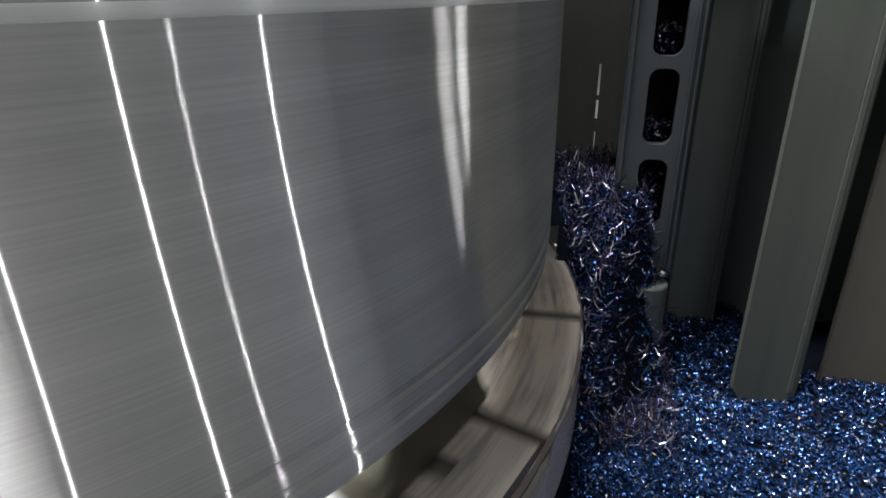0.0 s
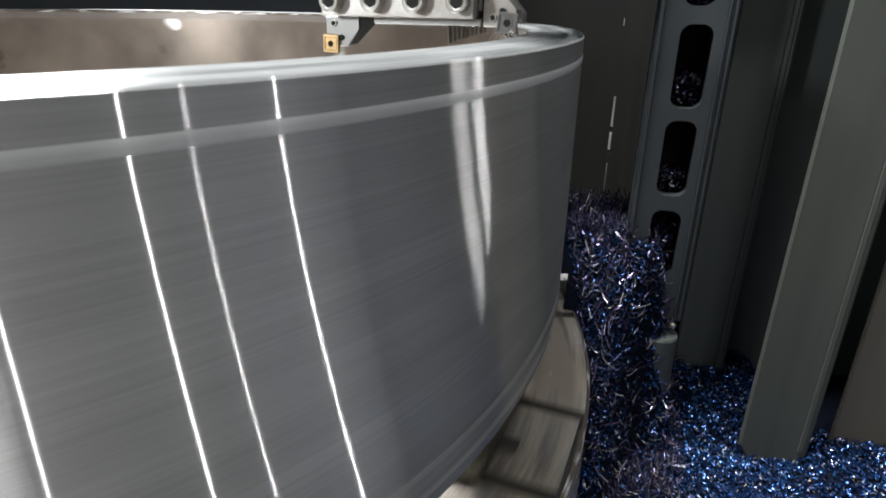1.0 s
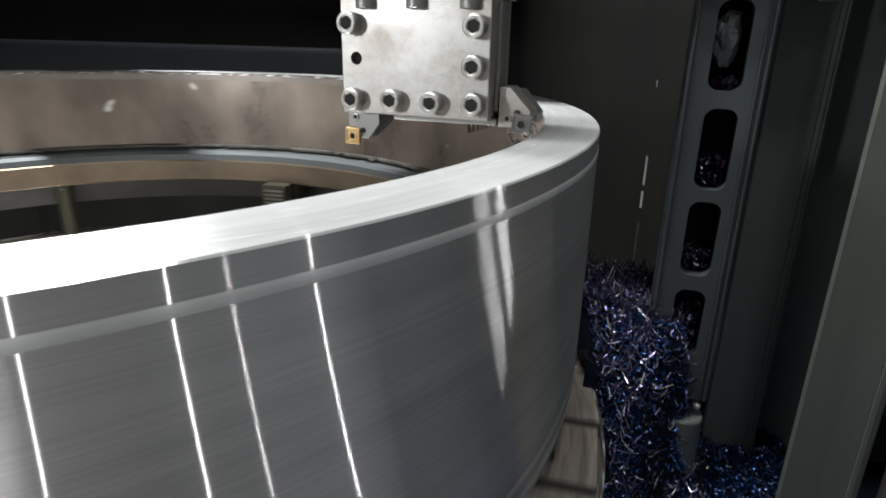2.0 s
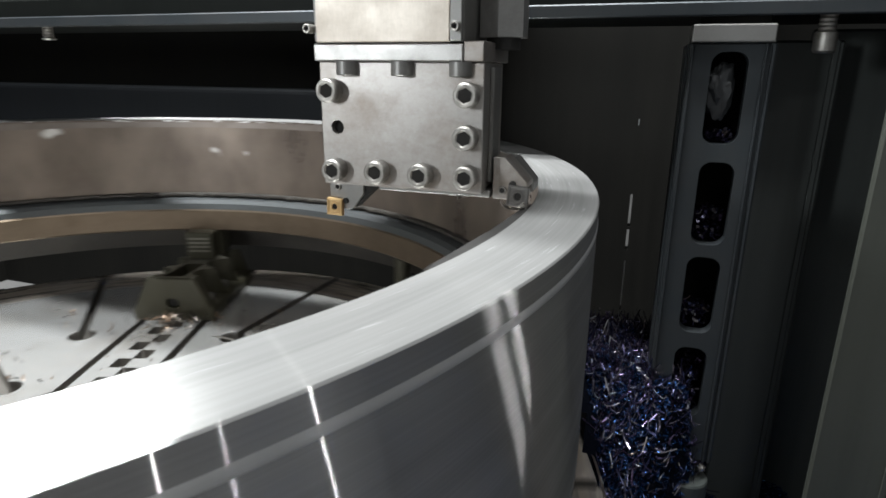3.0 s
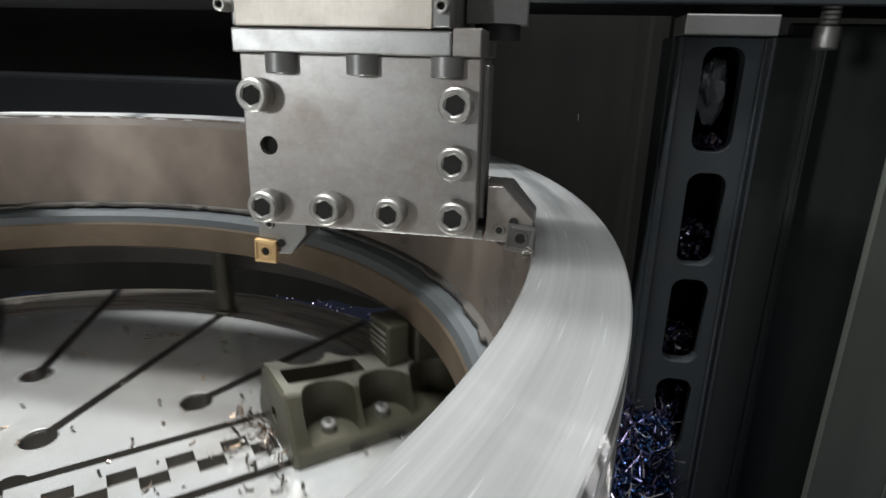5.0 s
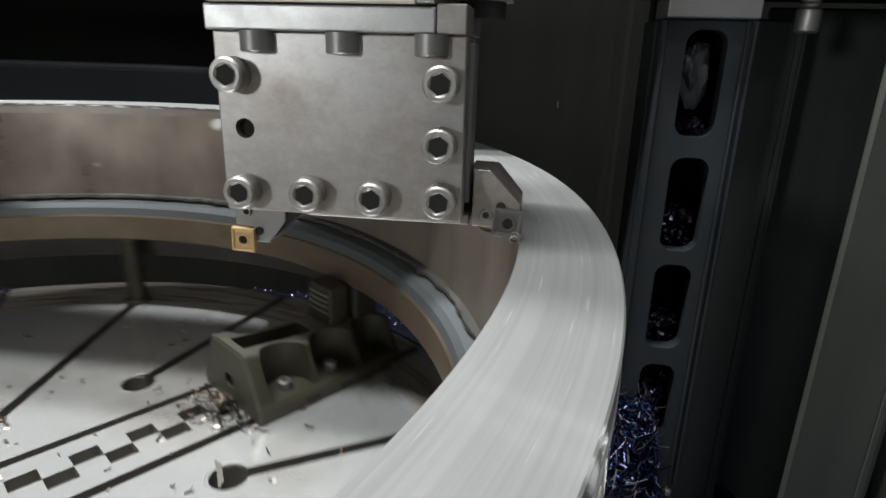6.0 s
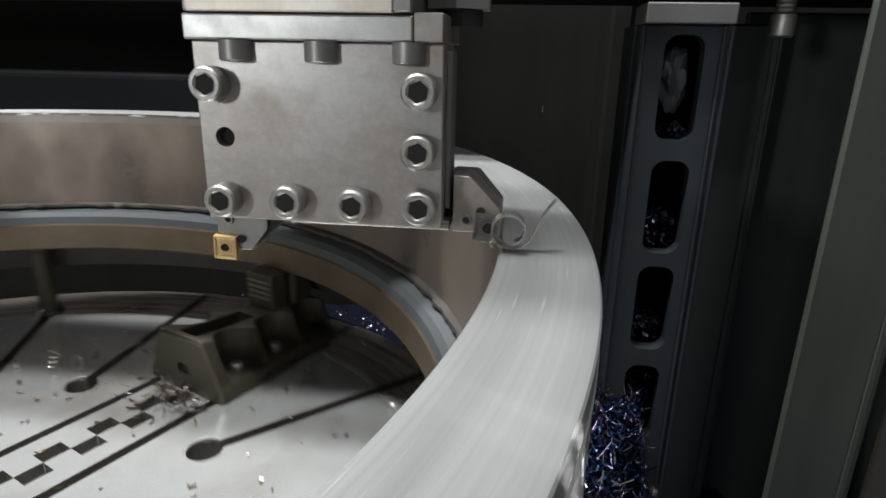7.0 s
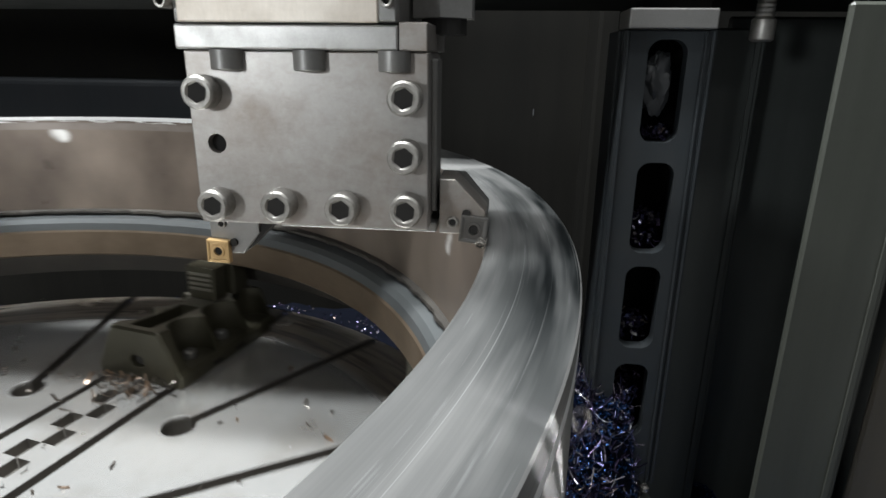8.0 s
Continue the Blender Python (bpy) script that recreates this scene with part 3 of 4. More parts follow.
def cut_joined(ob, cuts):
    """Cuts many closed meshes out of ob in one go."""
    joined = bmesh.new()
    for bm in cuts:
        bmesh.ops.recalc_face_normals(bm, faces=bm.faces)
        me = bpy.data.meshes.new("t")
        bm.to_mesh(me)
        bm.free()
        joined.from_mesh(me)
        bpy.data.meshes.remove(me)
    me = bpy.data.meshes.new("cut")
    joined.to_mesh(me)
    joined.free()
    tool = new("cut", me)
    tool.parent = ob.parent
    mod = ob.modifiers.new("cut", "BOOLEAN")
    mod.object, mod.operation, mod.solver, mod.use_self = tool, "DIFFERENCE", "EXACT", True
    dg = bpy.context.evaluated_depsgraph_get()
    dg.update()
    fresh = bpy.data.meshes.new_from_object(ob.evaluated_get(dg))
    ob.modifiers.clear()
    ob.data = fresh
    bpy.data.objects.remove(tool)
    return ob


def cut_all(ob, cuts):
    """Cuts slots and holes into the table steel and gives their insides a darker steel."""
    cut_joined(ob, cuts)
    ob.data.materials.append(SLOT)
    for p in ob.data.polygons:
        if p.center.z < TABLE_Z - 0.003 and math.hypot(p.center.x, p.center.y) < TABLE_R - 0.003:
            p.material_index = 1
    return ob


def chuck_table():
    base = thing("turning_table")
    tagged(base, "round ground-steel chuck table with radial keyhole slots", "turning table")
    disc = part("disc", lathe([(0.05, TABLE_Z - 0.13), (TABLE_R - 0.004, TABLE_Z - 0.13), (TABLE_R, TABLE_Z - 0.12), (TABLE_R, TABLE_Z - 0.004), (TABLE_R - 0.004, TABLE_Z), (0.05, TABLE_Z)], 160), TABLE, base)
    cuts, top = [], TABLE_Z + 0.01
    for k in range(4):
        j = JAW_TURN + 90 * k
        for a, r0, r1 in ((j - 22.5, 0.484, 1.0), (j + 22.5, 0.484, 1.0), (j + 45, 0.274, 0.86)):
            cuts.append(slot_cutter(r0, r1, a, 0, 0.022, TABLE_Z - 0.03, top))
            x, y = radial(r0, a)
            cuts.append(lathe([(0.030, TABLE_Z - 0.05), (0.030, top)], 24, at=(x, y, 0)))
        cuts.append(slot_cutter(0.15, 1.0, j, 0, 0.18, TABLE_Z - 0.03, top))
        for side in (-0.080, 0.080):
            x, y = radial(0.16, j, side)
            cuts.append(lathe([(0.024, TABLE_Z - 0.05), (0.024, top)], 24, at=(x, y, 0)))
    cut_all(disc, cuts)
    for k in range(4):
        j = JAW_TURN + 90 * k
        rail = part("jaw_rail", slot_cutter(0.152, TABLE_R - 0.012, j, 0, 0.14, TABLE_Z - 0.0305, TABLE_Z + 0.0006), TABLE, base)
        teeth = []
        for n in range(8):
            for side, shift in ((0.016, 0.0), (-0.016, 0.043)):
                r = 0.20 + 0.086 * n + shift
                teeth.append(slot_cutter(r, r + 0.043, j, side, 0.034, TABLE_Z - 0.02, top))
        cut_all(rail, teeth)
    for k in range(4):
        j = JAW_TURN + 90 * k
        for a, r0 in ((j - 22.5, 0.484), (j + 22.5, 0.484), (j + 45, 0.274)):
            x, y = radial(r0, a)
            bm, turns = bmesh.new(), [radians(a + 28 + 304 * n / 30) for n in range(31)]
            rows = [[bm.verts.new((x + r * math.cos(w), y + r * math.sin(w), TABLE_Z + h)) for w in turns] for r, h in ((0.0345, 0.0006), (0.0296, -0.0045))]
            for n in range(30):
                bm.faces.new((rows[0][n], rows[0][n + 1], rows[1][n + 1], rows[1][n]))
            part("hole_chamfer", bm, BAR, base, "worn bright chamfer", True)
    # the rim edge shares the lip's painted glints
    part("rim_edge", lathe([(TABLE_R - 0.0045, TABLE_Z + 0.0006), (TABLE_R + 0.0008, TABLE_Z - 0.0035), (TABLE_R + 0.0008, TABLE_Z - 0.008)], 160, cap=False), LIP, base, "rim edge with broken painted glints", True)
    part("centre_cap", lathe([(0.002, TABLE_Z - 0.1), (0.048, TABLE_Z - 0.1), (0.048, TABLE_Z - 0.012), (0.030, TABLE_Z - 0.006), (0.002, TABLE_Z - 0.006)], 40), SLOT, base, "dark sunken centre cap", True)
    # a worn line of stamped marks, too rubbed to read
    for n in range(7):
        x, y = radial(0.470 + 0.004 * (n % 2), 29.6 + 1.05 * n)
        mark = part("stamped_mark", box((-0.0022, -0.008, 0), (0.0022, 0.008, 0.0006), 0), SLOT, base)
        mark.matrix_local = pose(x, y, TABLE_Z + 0.0001, 0, 0, 30 + n)
    return turning(base)


table = chuck_table()
tagged(part("table_base", lathe([(0.93, 0.0), (0.93, 0.30), (0.90, 0.335)], 96, at=(CX, CY, 0)), CASTING, smooth=True), "dark cast base under the turning table", "machine base")


def work_ring():
    """The large turned ring, in the bands that look different."""
    ring = thing("steel_ring")
    tagged(ring, "large freshly turned steel ring clamped on the table", "workpiece ring")
    R, T, L = RING_R, RING_TOP, RING_LOW
    seg = 320
    part("upper_edge", lathe([(R - 0.0012, T - 0.0005), (R, T - 0.002), (R, T - 0.0215)], seg, cap=False), RING_WALL, ring, "turned upper edge", True)
    part("turned_band", lathe([(R, T - 0.0215), (R + 0.0007, T - 0.0235), (R + 0.0007, T - 0.0275), (R, T - 0.0295)], seg, cap=False), RING_BAND, ring, "paler turned band", True)
    part("outer_wall", lathe([(R, T - 0.0295), (R, L + 0.066), (R - 0.003, L + 0.062), (R - 0.003, L + 0.056), (R, L + 0.053), (R, L + 0.040), (R - 0.0035, L + 0.035), (R - 0.0035, L + 0.029), (R - 0.001, L + 0.026), (R - 0.003, L + 0.012), (R - 0.008, L)], seg, cap=False), RING_WALL, ring, "turned outer wall", True)
    part("top_face", lathe([(RING_IN + 0.002, T - 0.0015), (RING_IN + 0.004, T), (R - 0.0024, T), (R - 0.0012, T - 0.0005)], seg, cap=False), RING_FACE, ring, "bright turned top face", True)
    part("bore_lip", lathe([(RING_IN + 0.002, T - 0.0015), (RING_IN + 0.002, T - 0.0065)], seg, cap=False), LIP, ring, "freshly bored lip", True)
    part("bored_band", lathe([(RING_IN + 0.002, T - 0.0065), (RING_IN + 0.0018, T - 0.022)], seg, cap=False), BORED, ring, "greyish bored band", True)
    part("bore_wall", lathe([(RING_IN + 0.0018, T - 0.022), (RING_IN - 0.002, 0.757)], seg, cap=False), BORE, ring, "rough brown bore wall", True)
    weld = lathe([(RING_IN - 0.002, 0.757), (RING_IN - 0.005, 0.754), (RING_IN - 0.006, 0.749), (RING_IN - 0.005, 0.744)], seg, cap=False)
    for v in weld.verts:
        a = math.atan2(v.co.y, v.co.x)
        s = 1 - 0.016 * abs(noise.noise((a * 34, v.co.z * 30, 0))) - 0.004
        if abs(v.co.z - 0.757) > 0.001 and abs(v.co.z - 0.744) > 0.001:
            v.co.x, v.co.y, v.co.z = v.co.x * s, v.co.y * s, v.co.z + 0.007 * noise.noise((a * 45, 7, 0))
    part("weld_seam", weld, WELD, ring, "ragged black weld seam", True)
    part("ledge", lathe([(RING_IN - 0.005, 0.744), (0.805, 0.739), (0.796, 0.730), (0.793, 0.714)], seg, cap=False), LEDGE, ring, "scaled blue-grey ledge", True)
    part("lower_flange", lathe([(0.793, 0.714), (0.790, 0.710), (0.790, RING_UNDER + 0.006), (0.794, RING_UNDER + 0.002)], seg, cap=False), FLANGE, ring, "rust-brown lower flange", True)
    # black weld colour reused here so the shaded gap below the ring stays dark
    part("underside", lathe([(0.794, RING_UNDER + 0.002), (0.876, RING_UNDER), (0.884, L), (R - 0.008, L)], seg, cap=False), WELD, ring, "underside coloured black as if in deep shade")
    # a thin black shaving still hanging on a stretch of the bored edge
    burr = []
    for k in range(33):
        w, turn = max(0.0, math.sin(math.pi * k / 32)) ** 0.5, -70.5 + 17.5 * k / 32
        wide = 0.0005 + 0.0085 * w * (1 + 0.25 * noise.noise((k * 0.35, 3, 0)))
        edge = [(RING_IN + 0.0030, T - 0.0004), (RING_IN + 0.0022 - wide, T + 0.0004 * w), (RING_IN + 0.0022 - wide, T - 0.0004), (RING_IN + 0.0022, T - 0.0026)]
        burr.append([(*radial(r, turn), z) for r, z in edge])
    part("hanging_burr", loft(burr), HOLE, ring, "thin black burr on the bored edge", True)
    return turning(ring)


work = work_ring()


def chuck_jaw():
    """A cast jaw: flared front wall, scalloped sides, open slot on top, broad foot and a square gripping block."""
    jaw = thing("chuck_jaw")
    tagged(jaw, "olive cast-iron chuck jaw bolted to the table", "chuck jaw", "jaws on the turning table")
    z0 = TABLE_Z + 0.001
    # side wall, wide at the foot and narrow at the crest, drawn out along the slide
    def section(x, foot, waist, crest, top):
        half = [(foot, 0.0), (foot, 0.024), (waist, 0.034), (crest, top - 0.004), (crest - 0.004, top)]
        return [(x, -y, z0 + z) for y, z in half] + [(x, y, z0 + z) for y, z in reversed(half)]
    body = part("body", loft([section(0.546, 0.100, 0.094, 0.060, 0.110), section(0.552, 0.106, 0.099, 0.064, 0.114), section(0.574, 0.106, 0.098, 0.066, 0.112),
                              section(0.66, 0.106, 0.096, 0.070, 0.103), section(0.74, 0.106, 0.096, 0.072, 0.100), section(0.862, 0.106, 0.094, 0.072, 0.098), section(0.868, 0.100, 0.09, 0.068, 0.094)]), JAW, jaw)
    cuts = []
    for x, r in ((0.619, 0.046), (0.719, 0.046), (0.815, 0.044)):
        for s in (-1, 1):
            cuts.append(lathe([(r, z0 + 0.030), (r, z0 + 0.16)], 32, at=(x, s * 0.078, 0)))
    cuts.append(box((0.566, -0.026, z0 + 0.040), (0.706, 0.026, z0 + 0.2), 0.003))
    cuts.append(box((0.53, -0.016, z0 + 0.032), (0.60, 0.016, z0 + 0.058), 0.006))
    cuts.append(box((0.84, -0.12, z0 - 0.02), (0.90, 0.12, z0 + 0.012), 0))
    cut_joined(body, cuts)
    # up-facing tops take the paler iron, which paints in the light from above
    body.data.materials.append(JAW_EDGE)
    for p in body.data.polygons:
        if p.normal.z > 0.9 and p.center.z > z0 + 0.085:
            p.material_index = 1
    for x in (0.655, 0.73):
        for s in (-1, 1):
            part("foot_slot", box((x - 0.014, s * 0.1062 - 0.0016, z0 + 0.006), (x + 0.014, s * 0.1062 + 0.0016, z0 + 0.014), 0.0008), HOLE, jaw)
    part("grip_block", box((0.745, -0.038, z0 + 0.1003), (0.7885, 0.038, z0 + 0.180), 0.004, 2), JAW, jaw, "square gripping block")
    for n in range(4):
        part("grip_tooth", box((0.742, -0.030, z0 + 0.124 + n * 0.012), (0.7451, 0.030, z0 + 0.130 + n * 0.012), 0.0008), JAW_EDGE, jaw)
    for x in (0.619, 0.719):
        for s in (-1, 1):
            part("clamp_bolt", lathe([(0.013, z0 + 0.030), (0.013, z0 + 0.044), (0.010, z0 + 0.047), (0.006, z0 + 0.047), (0.006, z0 + 0.038)], 16, at=(x, s * 0.066, 0)), SHANK, jaw, smooth=True)
    part("lead_screw", lathe([(0.0005, 0), (0.013, 0), (0.013, 0.035), (0.010, 0.038), (0.0005, 0.038)], 16), HOLE, jaw, smooth=True).matrix_local = pose(0.590, 0, z0 + 0.046, 0, -90, 0)
    # crests in the paler iron, following the scallops
    for s in (-1, 1):
        crest = []
        for k in range(14):
            x = 0.549 + k * 0.0095
            gap = 0.046 ** 2 - (x - 0.619) ** 2
            outer = min(0.060, 0.078 - math.sqrt(gap) - 0.001 if gap > 0 else 0.060)
            inner = 0.028 if x > 0.564 else max(0.028, 0.060 - (x - 0.546) * 1.6)
            outer = max(outer, inner + 0.0035)
            top = 0.1125 - 0.010 * min(1, k / 9)
            crest.append([(x, s * inner, z0 + top), (x, s * outer, z0 + top), (x, s * (outer - 0.0008), z0 + top + 0.0032), (x, s * (inner + 0.0008), z0 + top + 0.0032)])
        part("horn", loft(crest), JAW_EDGE, jaw, "pale iron crest", True)
    part("rest_step", box((0.80, -0.045, z0 + 0.0985), (0.855, 0.045, RING_UNDER - 0.0005), 0.003), JAW, jaw)
    return turning(jaw)


first_jaw = chuck_jaw()
jaws = [first_jaw] + [copy_thing(first_jaw, pose(CX, CY, 0)) for _ in range(3)]


def support_post():
    z0 = TABLE_Z + 0.001
    post = part("support_post", lathe([(0.030, z0), (0.030, z0 + 0.008), (0.021, z0 + 0.012), (0.021, RING_UNDER - 0.014), (0.024, RING_UNDER - 0.01), (0.024, RING_UNDER - 0.0005)], 28, at=(0.836, 0, 0)), JAW, smooth=True)
    tagged(post, "short round steel post holding up the ring", "support post", "posts under the ring")
    return turning(post)


first_post = support_post()
posts = [first_post] + [copy_thing(first_post, pose(CX, CY, 0)) for _ in range(3)]


def table_spot(rng):
    r, a = 0.75 * math.sqrt(rng.random()), rng.uniform(0, 6.283)
    return r * math.cos(a), r * math.sin(a), TABLE_Z + 0.002


def wad_spot(rng):
    j = radians(JAW_TURN + 90 * rng.randrange(4))
    r, s = 0.54 - abs(rng.gauss(0, 0.035)), rng.gauss(0, 0.05)
    return r * math.cos(j) - s * math.sin(j), r * math.sin(j) + s * math.cos(j), TABLE_Z + 0.002 + rng.uniform(0, 0.018)


def rim_spot(rng):
    r, a = rng.uniform(0.80, 0.95), rng.uniform(0, 6.283)
    return r * math.cos(a), r * math.sin(a), TABLE_Z + 0.004


rim_chips = turning(chip_cloud("rim_chips", 46, rim_spot, (0.010, 0.024), BRIGHT_CHIP, "bright fresh chips lying along the table rim", 12, 1.2, (0.0006, 0.0016)))
loose = turning(chip_cloud("loose_chips", 260, table_spot, (0.006, 0.018), STEEL_CHIP, "scattered loose steel chips on the turning table", 8))
wads = turning(chip_cloud("chip_wads", 260, wad_spot, (0.010, 0.035), STEEL_CHIP, "wads of stringy chips in front of the jaws", 9, 2.0))


# ---- the tool head ----
def socket_bolt(name, x, z, parent, r=0.0125, front=0.0, base=0.016, material=BOLT):
    """A socket-head cap screw that looks along -y."""
    n = 36
    ring = lambda rad, y: [(x + px, y, z + pz) for px, pz in polygon(60, rad, n)]
    hexa = lambda rad, y: [(x + px, y, z + pz) for px, pz in polygon(6, rad, n, 0.4)]
    bolt = part(name, loft([ring(r, base), ring(r, front + 0.0016), ring(r * 0.88, front), ring(r * 0.68, front), hexa(r * 0.62, front + 0.0012)], cap=False), material, parent, smooth=True)
    part("hex_socket", loft([hexa(r * 0.62, front + 0.0012), hexa(r * 0.60, front + 0.010), hexa(r * 0.1, front + 0.0115)]), HOLE, bolt)
    return bolt


def insert_tip(name, cx, cz, half, y, parent, material, turn=0.0, dish=0.0008):
    n = 48
    def sq(rad, yy):
        return [(cx + px, yy, cz + pz) for px, pz in polygon(4, rad * math.sqrt(2), n, radians(45 + turn))]
    def ci(rad, yy):
        return [(cx + px, yy, cz + pz) for px, pz in polygon(60, rad, n, radians(45 + turn))]
    tip = part(name, loft([sq(half, y + 0.006), sq(half, y + 0.0003), sq(half * 0.95, y), sq(half * 0.86, y), sq(half * 0.70, y + dish), ci(half * 0.58, y + dish), ci(half * 0.54, y + 0.0001), ci(half * 0.38, y + 0.0001), ci(half * 0.34, y + 0.004)], cap=False), material, parent)
    part("insert_screw", loft([ci(half * 0.335, y + 0.002), ci(half * 0.30, y + 0.0018), ci(half * 0.15, y + 0.0022)]), HOLE, tip)
    return tip


def tool_head():
    head = thing("tool_head", (0, 0, 0))
    tagged(head, "grey steel boring tool head with bolted clamp plate", "tool head")
    plate = part("clamp_plate", box((-0.1685, 0.016, 0.982), (0.0165, 0.034, 1.1145), 0.0013, 2), PLATE, head)
    carve(plate, [loft([[(-0.1490 + a, y, 1.0455 + b) for a, b in polygon(40, 0.0075, 24)] for y in (0.01, 0.026)])])
    part("plate_pin", loft([[(-0.1490 + a, y, 1.0455 + b) for a, b in polygon(40, 0.0072, 24)] for y in (0.0225, 0.0262)]), HOLE, head)
    part("holder_body", box((-0.163, 0.0345, 0.984), (0.0145, 0.105, 1.1145), 0.002, 2), PLATE, head)
    part("side_strip", box((0.0147, 0.046, 0.990), (0.0195, 0.075, 1.11), 0.001), SHANK, head)
    for x, z in ((-0.151, 0.999), (-0.0995, 1.0), (-0.049, 0.9995), (0.001, 1.0), (0.0, 1.0405), (0.0005, 1.0827), (-0.1535, 1.0845)):
        socket_bolt("socket_screw", x, z, head)
    part("top_bar", box((-0.171, 0.010, 1.1150), (-0.0045, 0.12, 1.1325), 0.0015, 2), BAR, head, "bright ground top bar")
    part("bar_end", box((-0.0042, 0.011, 1.1150), (0.0165, 0.12, 1.1345), 0.0012, 2), PLATE, head)
    for x in (-0.134, -0.071, -0.008):
        part("cap_screw", lathe([(0.0008, 1.1005), (0.0108, 1.1005), (0.0118, 1.1015), (0.0118, 1.1150)], 28, at=(x, 0.0145, 0)), SHANK, head, smooth=True)
    part("front_cover", box((-0.166, 0.008, 1.1335), (-0.018, 0.012, 1.34), 0.0012, 2), PALE, head, "pale ground front cover")
    part("ram_block", box((-0.171, 0.0125, 1.1335), (-0.0045, 0.18, 1.6), 0.002, 2), SHANK, head)
    part("ram_edge", box((-0.0175, 0.006, 1.1345), (-0.0048, 0.0122, 1.34), 0.001), SHANK, head)
    for x, y in ((-0.0105, -0.002), (-0.1755, 0.004)):
        pin = part("coolant_pin", lathe([(0.0024, 0.005), (0.0026, 0.0004), (0.0032, 0.0), (0.0042, 0.0), (0.0047, 0.0006), (0.0047, 0.013), (0.003, 0.014)], 20), BOLT, head, smooth=True)
        pin.matrix_local = pose(x, y, 1.1475, -90, 0, 0)
        part("pin_bore", lathe([(0.0004, 0.0040), (0.0022, 0.0040), (0.0022, 0.0048)], 12), HOLE, pin)
    hexb = loft([[(0.021 + px, 0.075 + pz, z) for px, pz in polygon(6, 0.0265, 36, 0.52)] for z in (1.140, 1.30)])
    part("hex_spindle", hexb, BAR, head, "bright hexagonal spindle nose")
    part("hex_collar", lathe([(0.018, 1.128), (0.018, 1.1398)], 28, at=(0.021, 0.075, 0)), HOLE, head)
    # the finishing tool that hangs at the near corner
    left = part("hanging_shank", prism([(-0.1765, 0.9812), (-0.1325, 0.9812), (-0.1325, 0.9665), (-0.1480, 0.9470), (-0.1600, 0.9470), (-0.1600, 0.9610), (-0.1765, 0.9610)], 0.042, 0.070, 0.0006), SHANK, head)
    insert_tip("gold_insert", -0.1690, 0.9495, 0.0100, 0.0365, left, GOLD, -2)
    part("chip_relief", prism([(-0.1325, 0.9812), (-0.112, 0.9812), (-0.128, 0.9665), (-0.1480, 0.9475), (-0.1330, 0.9665)], 0.0445, 0.068, 0.0004), HOLE, left)
    part("insert_notch", lathe([(0.0034, 0), (0.0034, 0.002)], 14), HOLE, left).matrix_local = pose(-0.1560, 0.0418, 0.957, 90, 0, 0)
    socket_bolt("lock_screw", -0.1655, 0.9735, left, 0.0042, 0.0395, 0.046)
    part("tool_shelf", box((-0.112, 0.040, 0.974), (0.020, 0.11, 0.9815), 0.0008), SHANK, head)
    # the boring tool in the cut
    right = part("boring_shank", prism([(0.0225, 0.9735), (0.0225, 1.0185), (0.0350, 1.0185), (0.0600, 0.9925), (0.0600, 0.9870), (0.0395, 0.9870), (0.0395, 0.9735)], 0.040, 0.075, 0.0006), PLATE, head)
    part("shank_back", prism([(0.0175, 0.9740), (0.0175, 1.0140), (0.0390, 1.0135), (0.0610, 0.9880), (0.0605, 0.9760)], 0.0752, 0.108, 0.0015), SHANK, right)
    insert_tip("grey_insert", 0.0508, 0.9782, 0.0112, 0.0360, right, CARBIDE, -6)
    part("chip_pocket", lathe([(0.0036, 0), (0.0036, 0.003)], 14), HOLE, right).matrix_local = pose(0.0445, 0.0398, 0.9905, 90, 0, 0)
    socket_bolt("lock_screw", 0.0335, 0.9835, right, 0.0048, 0.0370, 0.042)
    return head


tool_head()


# ---- curled shavings in the air and at the tip ----
def curl(name, turns, r0, r1, wide, rise, material=BRIGHT_CHIP, label="bright curled steel shaving thrown off the cut", tail=0.0):
    n = int(26 * turns)
    loops = []
    for i in range(n + 1):
        s = i / n
        a, r = 2 * math.pi * turns * s, r0 + (r1 - r0) * s
        c, d = Vector((r * math.cos(a), rise * s, r * math.sin(a))), Vector((math.cos(a), 0, math.sin(a)))
        w = wide * (0.6 + 0.4 * math.sin(math.pi * min(1, 0.1 + s)))
        loops.append([c + d * 0.0004 + Vector((0, -w, 0)), c + d * 0.0004 + Vector((0, w, 0)), c - d * 0.0004 + Vector((0, w, 0)), c - d * 0.0004 + Vector((0, -w, 0))])
    if tail:
        end, way = loops[-1], Vector((-math.sin(a), 0.15, math.cos(a)))
        for k in range(1, 9):
            bow = Vector((math.cos(a), 0, math.sin(a))) * (0.22 * tail * (k / 8) ** 2)
            loops.append([p + way * (tail * k / 8) + bow for p in end])
    return tagged(part(name, loft(loops), material, smooth=True), label, "metal shaving")


thrown = curl("thrown_shaving", 1.2, 0.010, 0.021, 0.0058, 0.010, tail=0.045)
clinging = curl("clinging_shaving", 1.15, 0.009, 0.018, 0.0052, 0.008, tail=0.03)
tip_chip = curl("tip_shaving", 2.4, 0.0035, 0.005, 0.0016, 0.012, BRIGHT_CHIP, "small bright shaving hanging at the cutting tip")
tip_chip.matrix_world = pose(0.057, 0.0325, 0.966, 20, 30, 10)


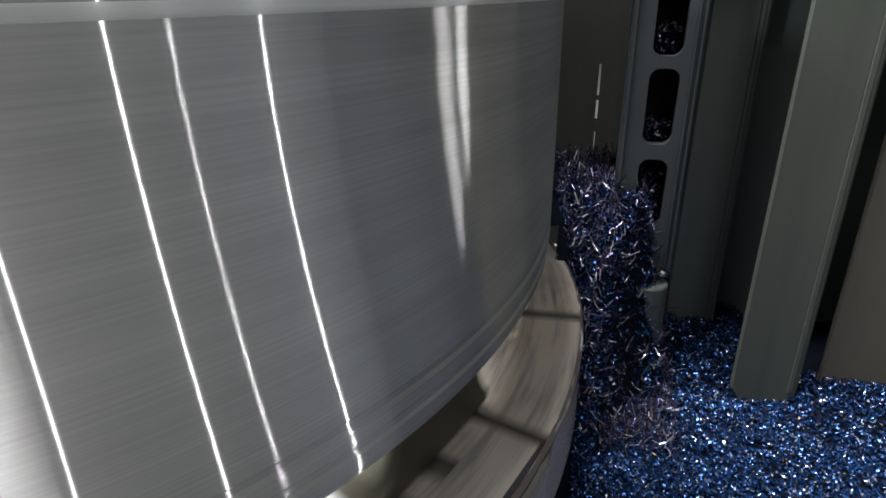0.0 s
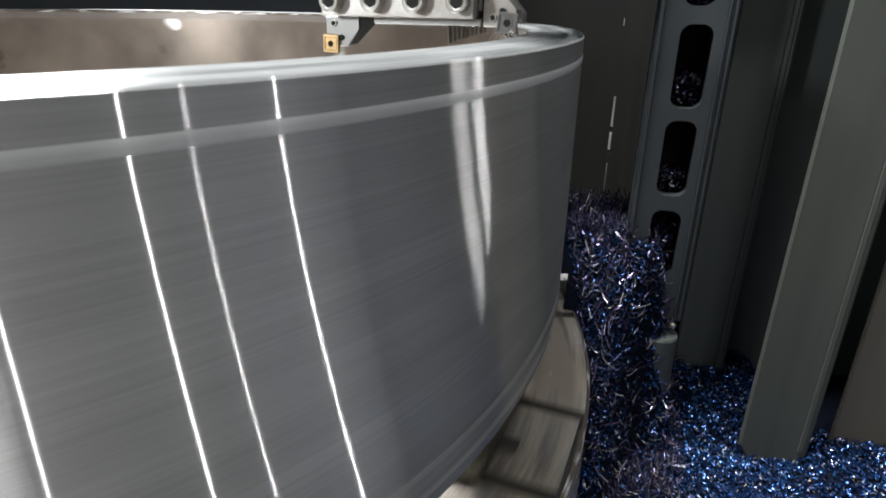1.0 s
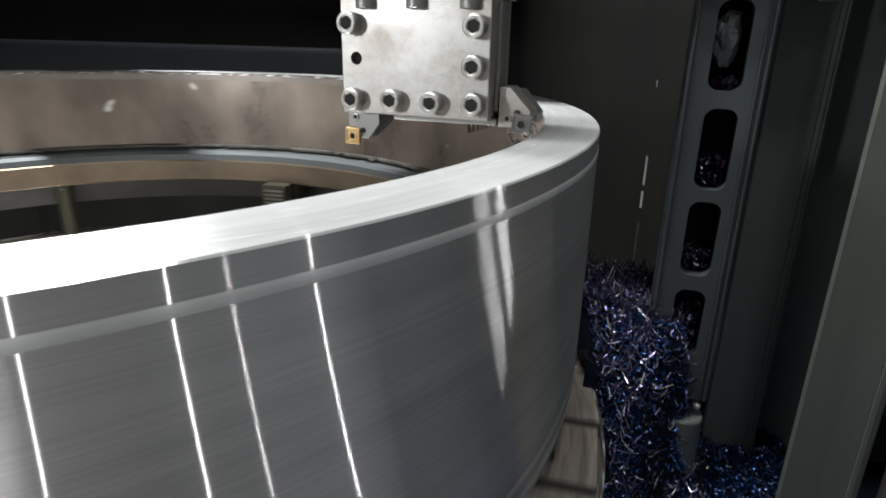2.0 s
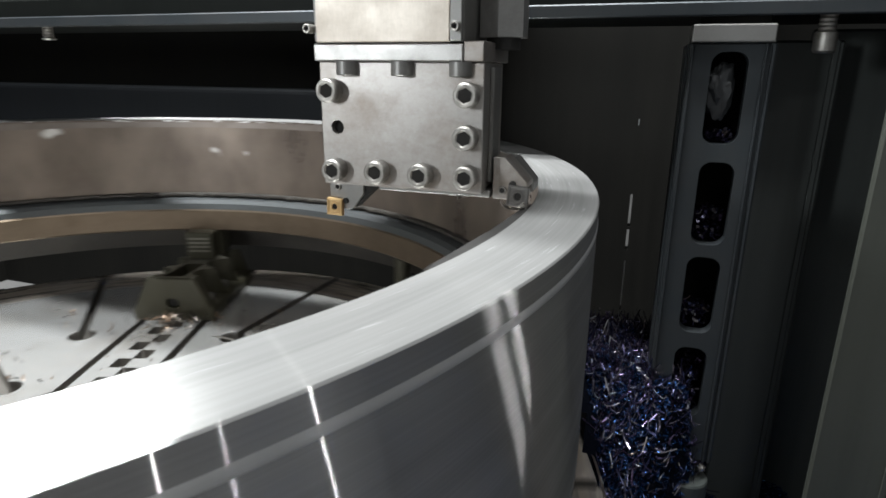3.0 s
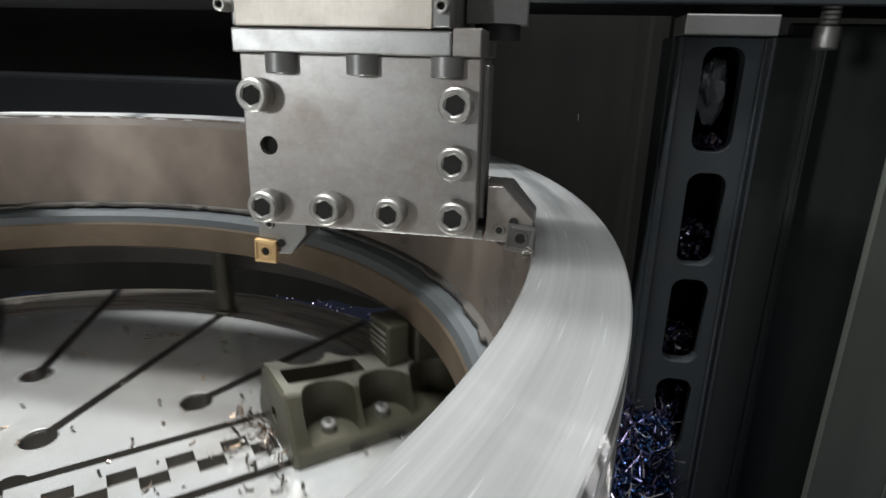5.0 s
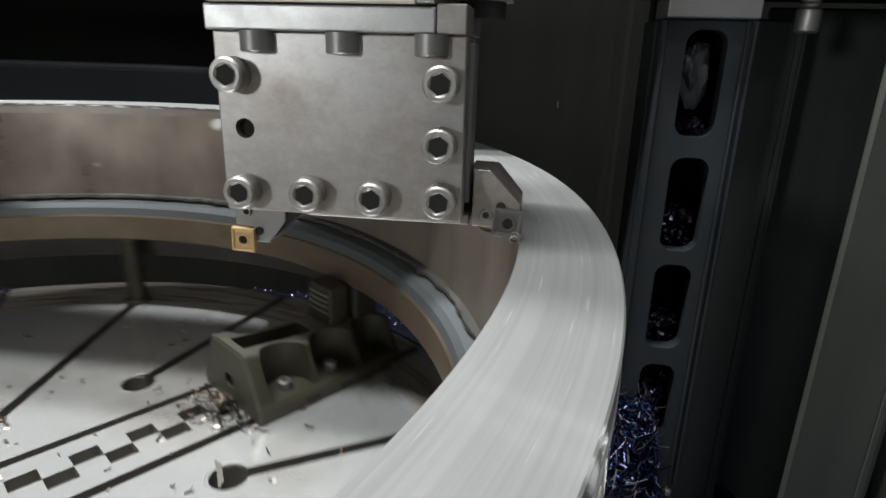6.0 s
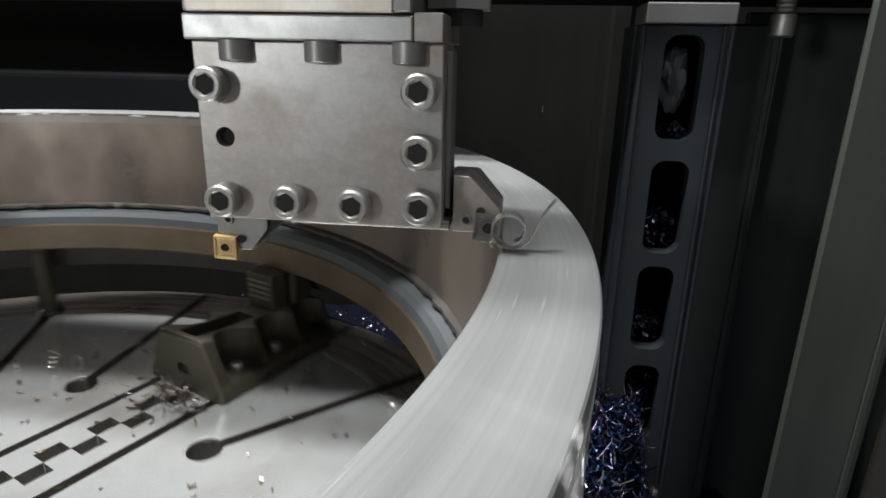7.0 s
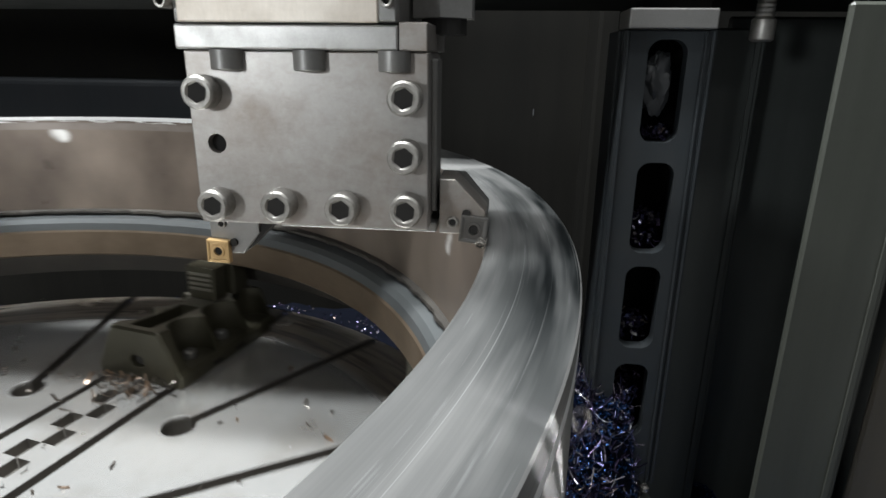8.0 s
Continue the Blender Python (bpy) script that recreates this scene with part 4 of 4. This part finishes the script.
def wavy(name):
    """A shaving folded into a fan of small waves, narrow where it leaves the edge."""
    loops = []
    for i in range(73):
        s = i / 72
        half = 0.0025 + 0.0135 * s
        wave = 0.0016 * (0.6 + s) * math.sin(2 * math.pi * 9 * s)
        c, n = Vector((-0.038 * s, wave, -0.030 * s - 0.006 * s * s)), Vector((0.0, 0.00025, 0.0))
        side = Vector((0.62, 0.25, -0.74)) * half
        loops.append([c - side + n, c + side + n, c + side - n, c - side - n])
    return tagged(part(name, loft(loops), BRIGHT_CHIP, smooth=False), "bright shaving folded into a wavy fan", "metal shaving")


lying = []
for r, a, turns, size, rise in ((0.519, 46.2, 3.2, 0.006, 0.034), (0.535, 40.6, 1.4, 0.013, 0.006), (0.631, 30.6, 2.2, 0.005, 0.042), (0.772, 65.9, 1.5, 0.006, 0.022), (0.800, 58.6, 1.2, 0.011, 0.012), (0.36, 150.0, 2.5, 0.006, 0.03), (0.58, -35.0, 1.6, 0.012, 0.012)):
    sh = curl("lying_shaving", turns, size, size * 1.25, 0.0016, rise, BRIGHT_CHIP, "small curled shaving lying on the turning table", 0.012)
    w = radians(a - 50.0)
    sh.data.transform(pose(r * math.cos(w), r * math.sin(w), TABLE_Z + 1.25 * size + 0.002, 35 if rise > 0.03 else 10, 0, 37 * a))
    lying.append(turning(sh))

first_wave, second_wave = wavy("wavy_shaving"), wavy("wavy_shaving")


def falls(ob, t0, land):
    """It grows at the tip, breaks off, drops on the table and rides round with it."""
    hidden = pose(0.005, 0.135, 0.966, 0, 40, 0)
    rows = [(0, hidden), (t0 - 0.3, hidden), (t0 - 0.1, pose(0.052, 0.055, 0.963, 0, -10, 0)), (t0, pose(0.053, 0.034, 0.961, 0, 0, 0)), (t0 + 0.1, pose(0.022, 0.012, 0.930, 0, 4, 0)), (t0 + 0.2, pose(-0.03, -0.02, 0.80, 40, 20, 0))]
    r, a, t = math.hypot(land[0] - CX, land[1] - CY), math.degrees(math.atan2(land[1] - CY, land[0] - CX)), t0 + 0.4
    while t < 8.2:
        w = a + SPEED * (t - t0 - 0.4)
        rows.append((t, pose(CX + r * math.cos(radians(w)), CY + r * math.sin(radians(w)), TABLE_Z + 0.018, 80, 20, w)))
        t += 0.2
    walk(ob, [row for row in rows if row[0] <= 8.0])


def motions():
    """All that turns with the table, and the shavings that fly."""
    times = [i * 0.2 for i in range(41)]
    def spun(offset):
        return [(t, pose(CX, CY, 0, 0, 0, SPEED * (t - 6.0) + offset)) for t in times]
    for ob in (table, work, loose, wads, rim_chips, *lying):
        walk(ob, spun(0))
    for k, ob in enumerate(jaws):
        walk(ob, spun(JAW_TURN + 90 * k))
    for k, ob in enumerate(posts):
        walk(ob, spun(JAW_TURN + 45 + 90 * k))
    falls(first_wave, 4.0, (-0.14, -0.09))
    falls(second_wave, 7.5, (-0.20, -0.05))
    walk(thrown, [(0, pose(0.02, 0.150, 0.953, 0, -378, 0)), (3.0, pose(0.02, 0.150, 0.953, 0, -378, 0)), (3.1, pose(0.035, 0.140, 1.0, 20, -330, 0)), (3.2, pose(0.05, 0.13, 1.035, 40, -270, 10)), (3.3, pose(0.080, 0.11, 1.046, 70, -215, 20)),
                  (3.4, pose(0.125, 0.10, 1.040, 30, -160, 10)), (3.5, pose(0.152, 0.10, 1.018, 18, -108, 38)), (3.6, pose(0.185, 0.14, 0.965, 20, -60, 20)), (3.8, pose(0.205, 0.36, 0.70, 60, 0, 60)), (4.0, pose(0.17, 0.50, 0.43, 80, 40, 90)), (8.0, pose(0.17, 0.50, 0.43, 80, 40, 90))])
    walk(clinging, [(0, pose(0.03, 0.140, 0.953, 0, -36, 0)), (6.2, pose(0.03, 0.140, 0.953, 0, -36, 0)), (6.35, pose(0.09, 0.10, 0.995, 10, 20, 0)), (6.5, pose(0.060, 0.018, 0.976, 20, 60, 10)), (6.8, pose(0.062, 0.018, 0.976, 40, 90, 20)), (7.0, pose(0.069, 0.016, 0.983, 20, 70, 20)),
                    (7.1, pose(0.080, 0.06, 1.012, 30, 40, 30)), (7.2, pose(0.058, 0.125, 1.034, 50, 10, 60)), (7.4, pose(0.100, 0.10, 1.024, 20, -50, 70)), (7.6, pose(0.112, 0.10, 1.022, 5, -100, 10)), (7.8, pose(0.15, 0.17, 0.965, 40, -150, 50)), (8.0, pose(0.20, 0.33, 0.62, 70, -200, 80))])


motions()
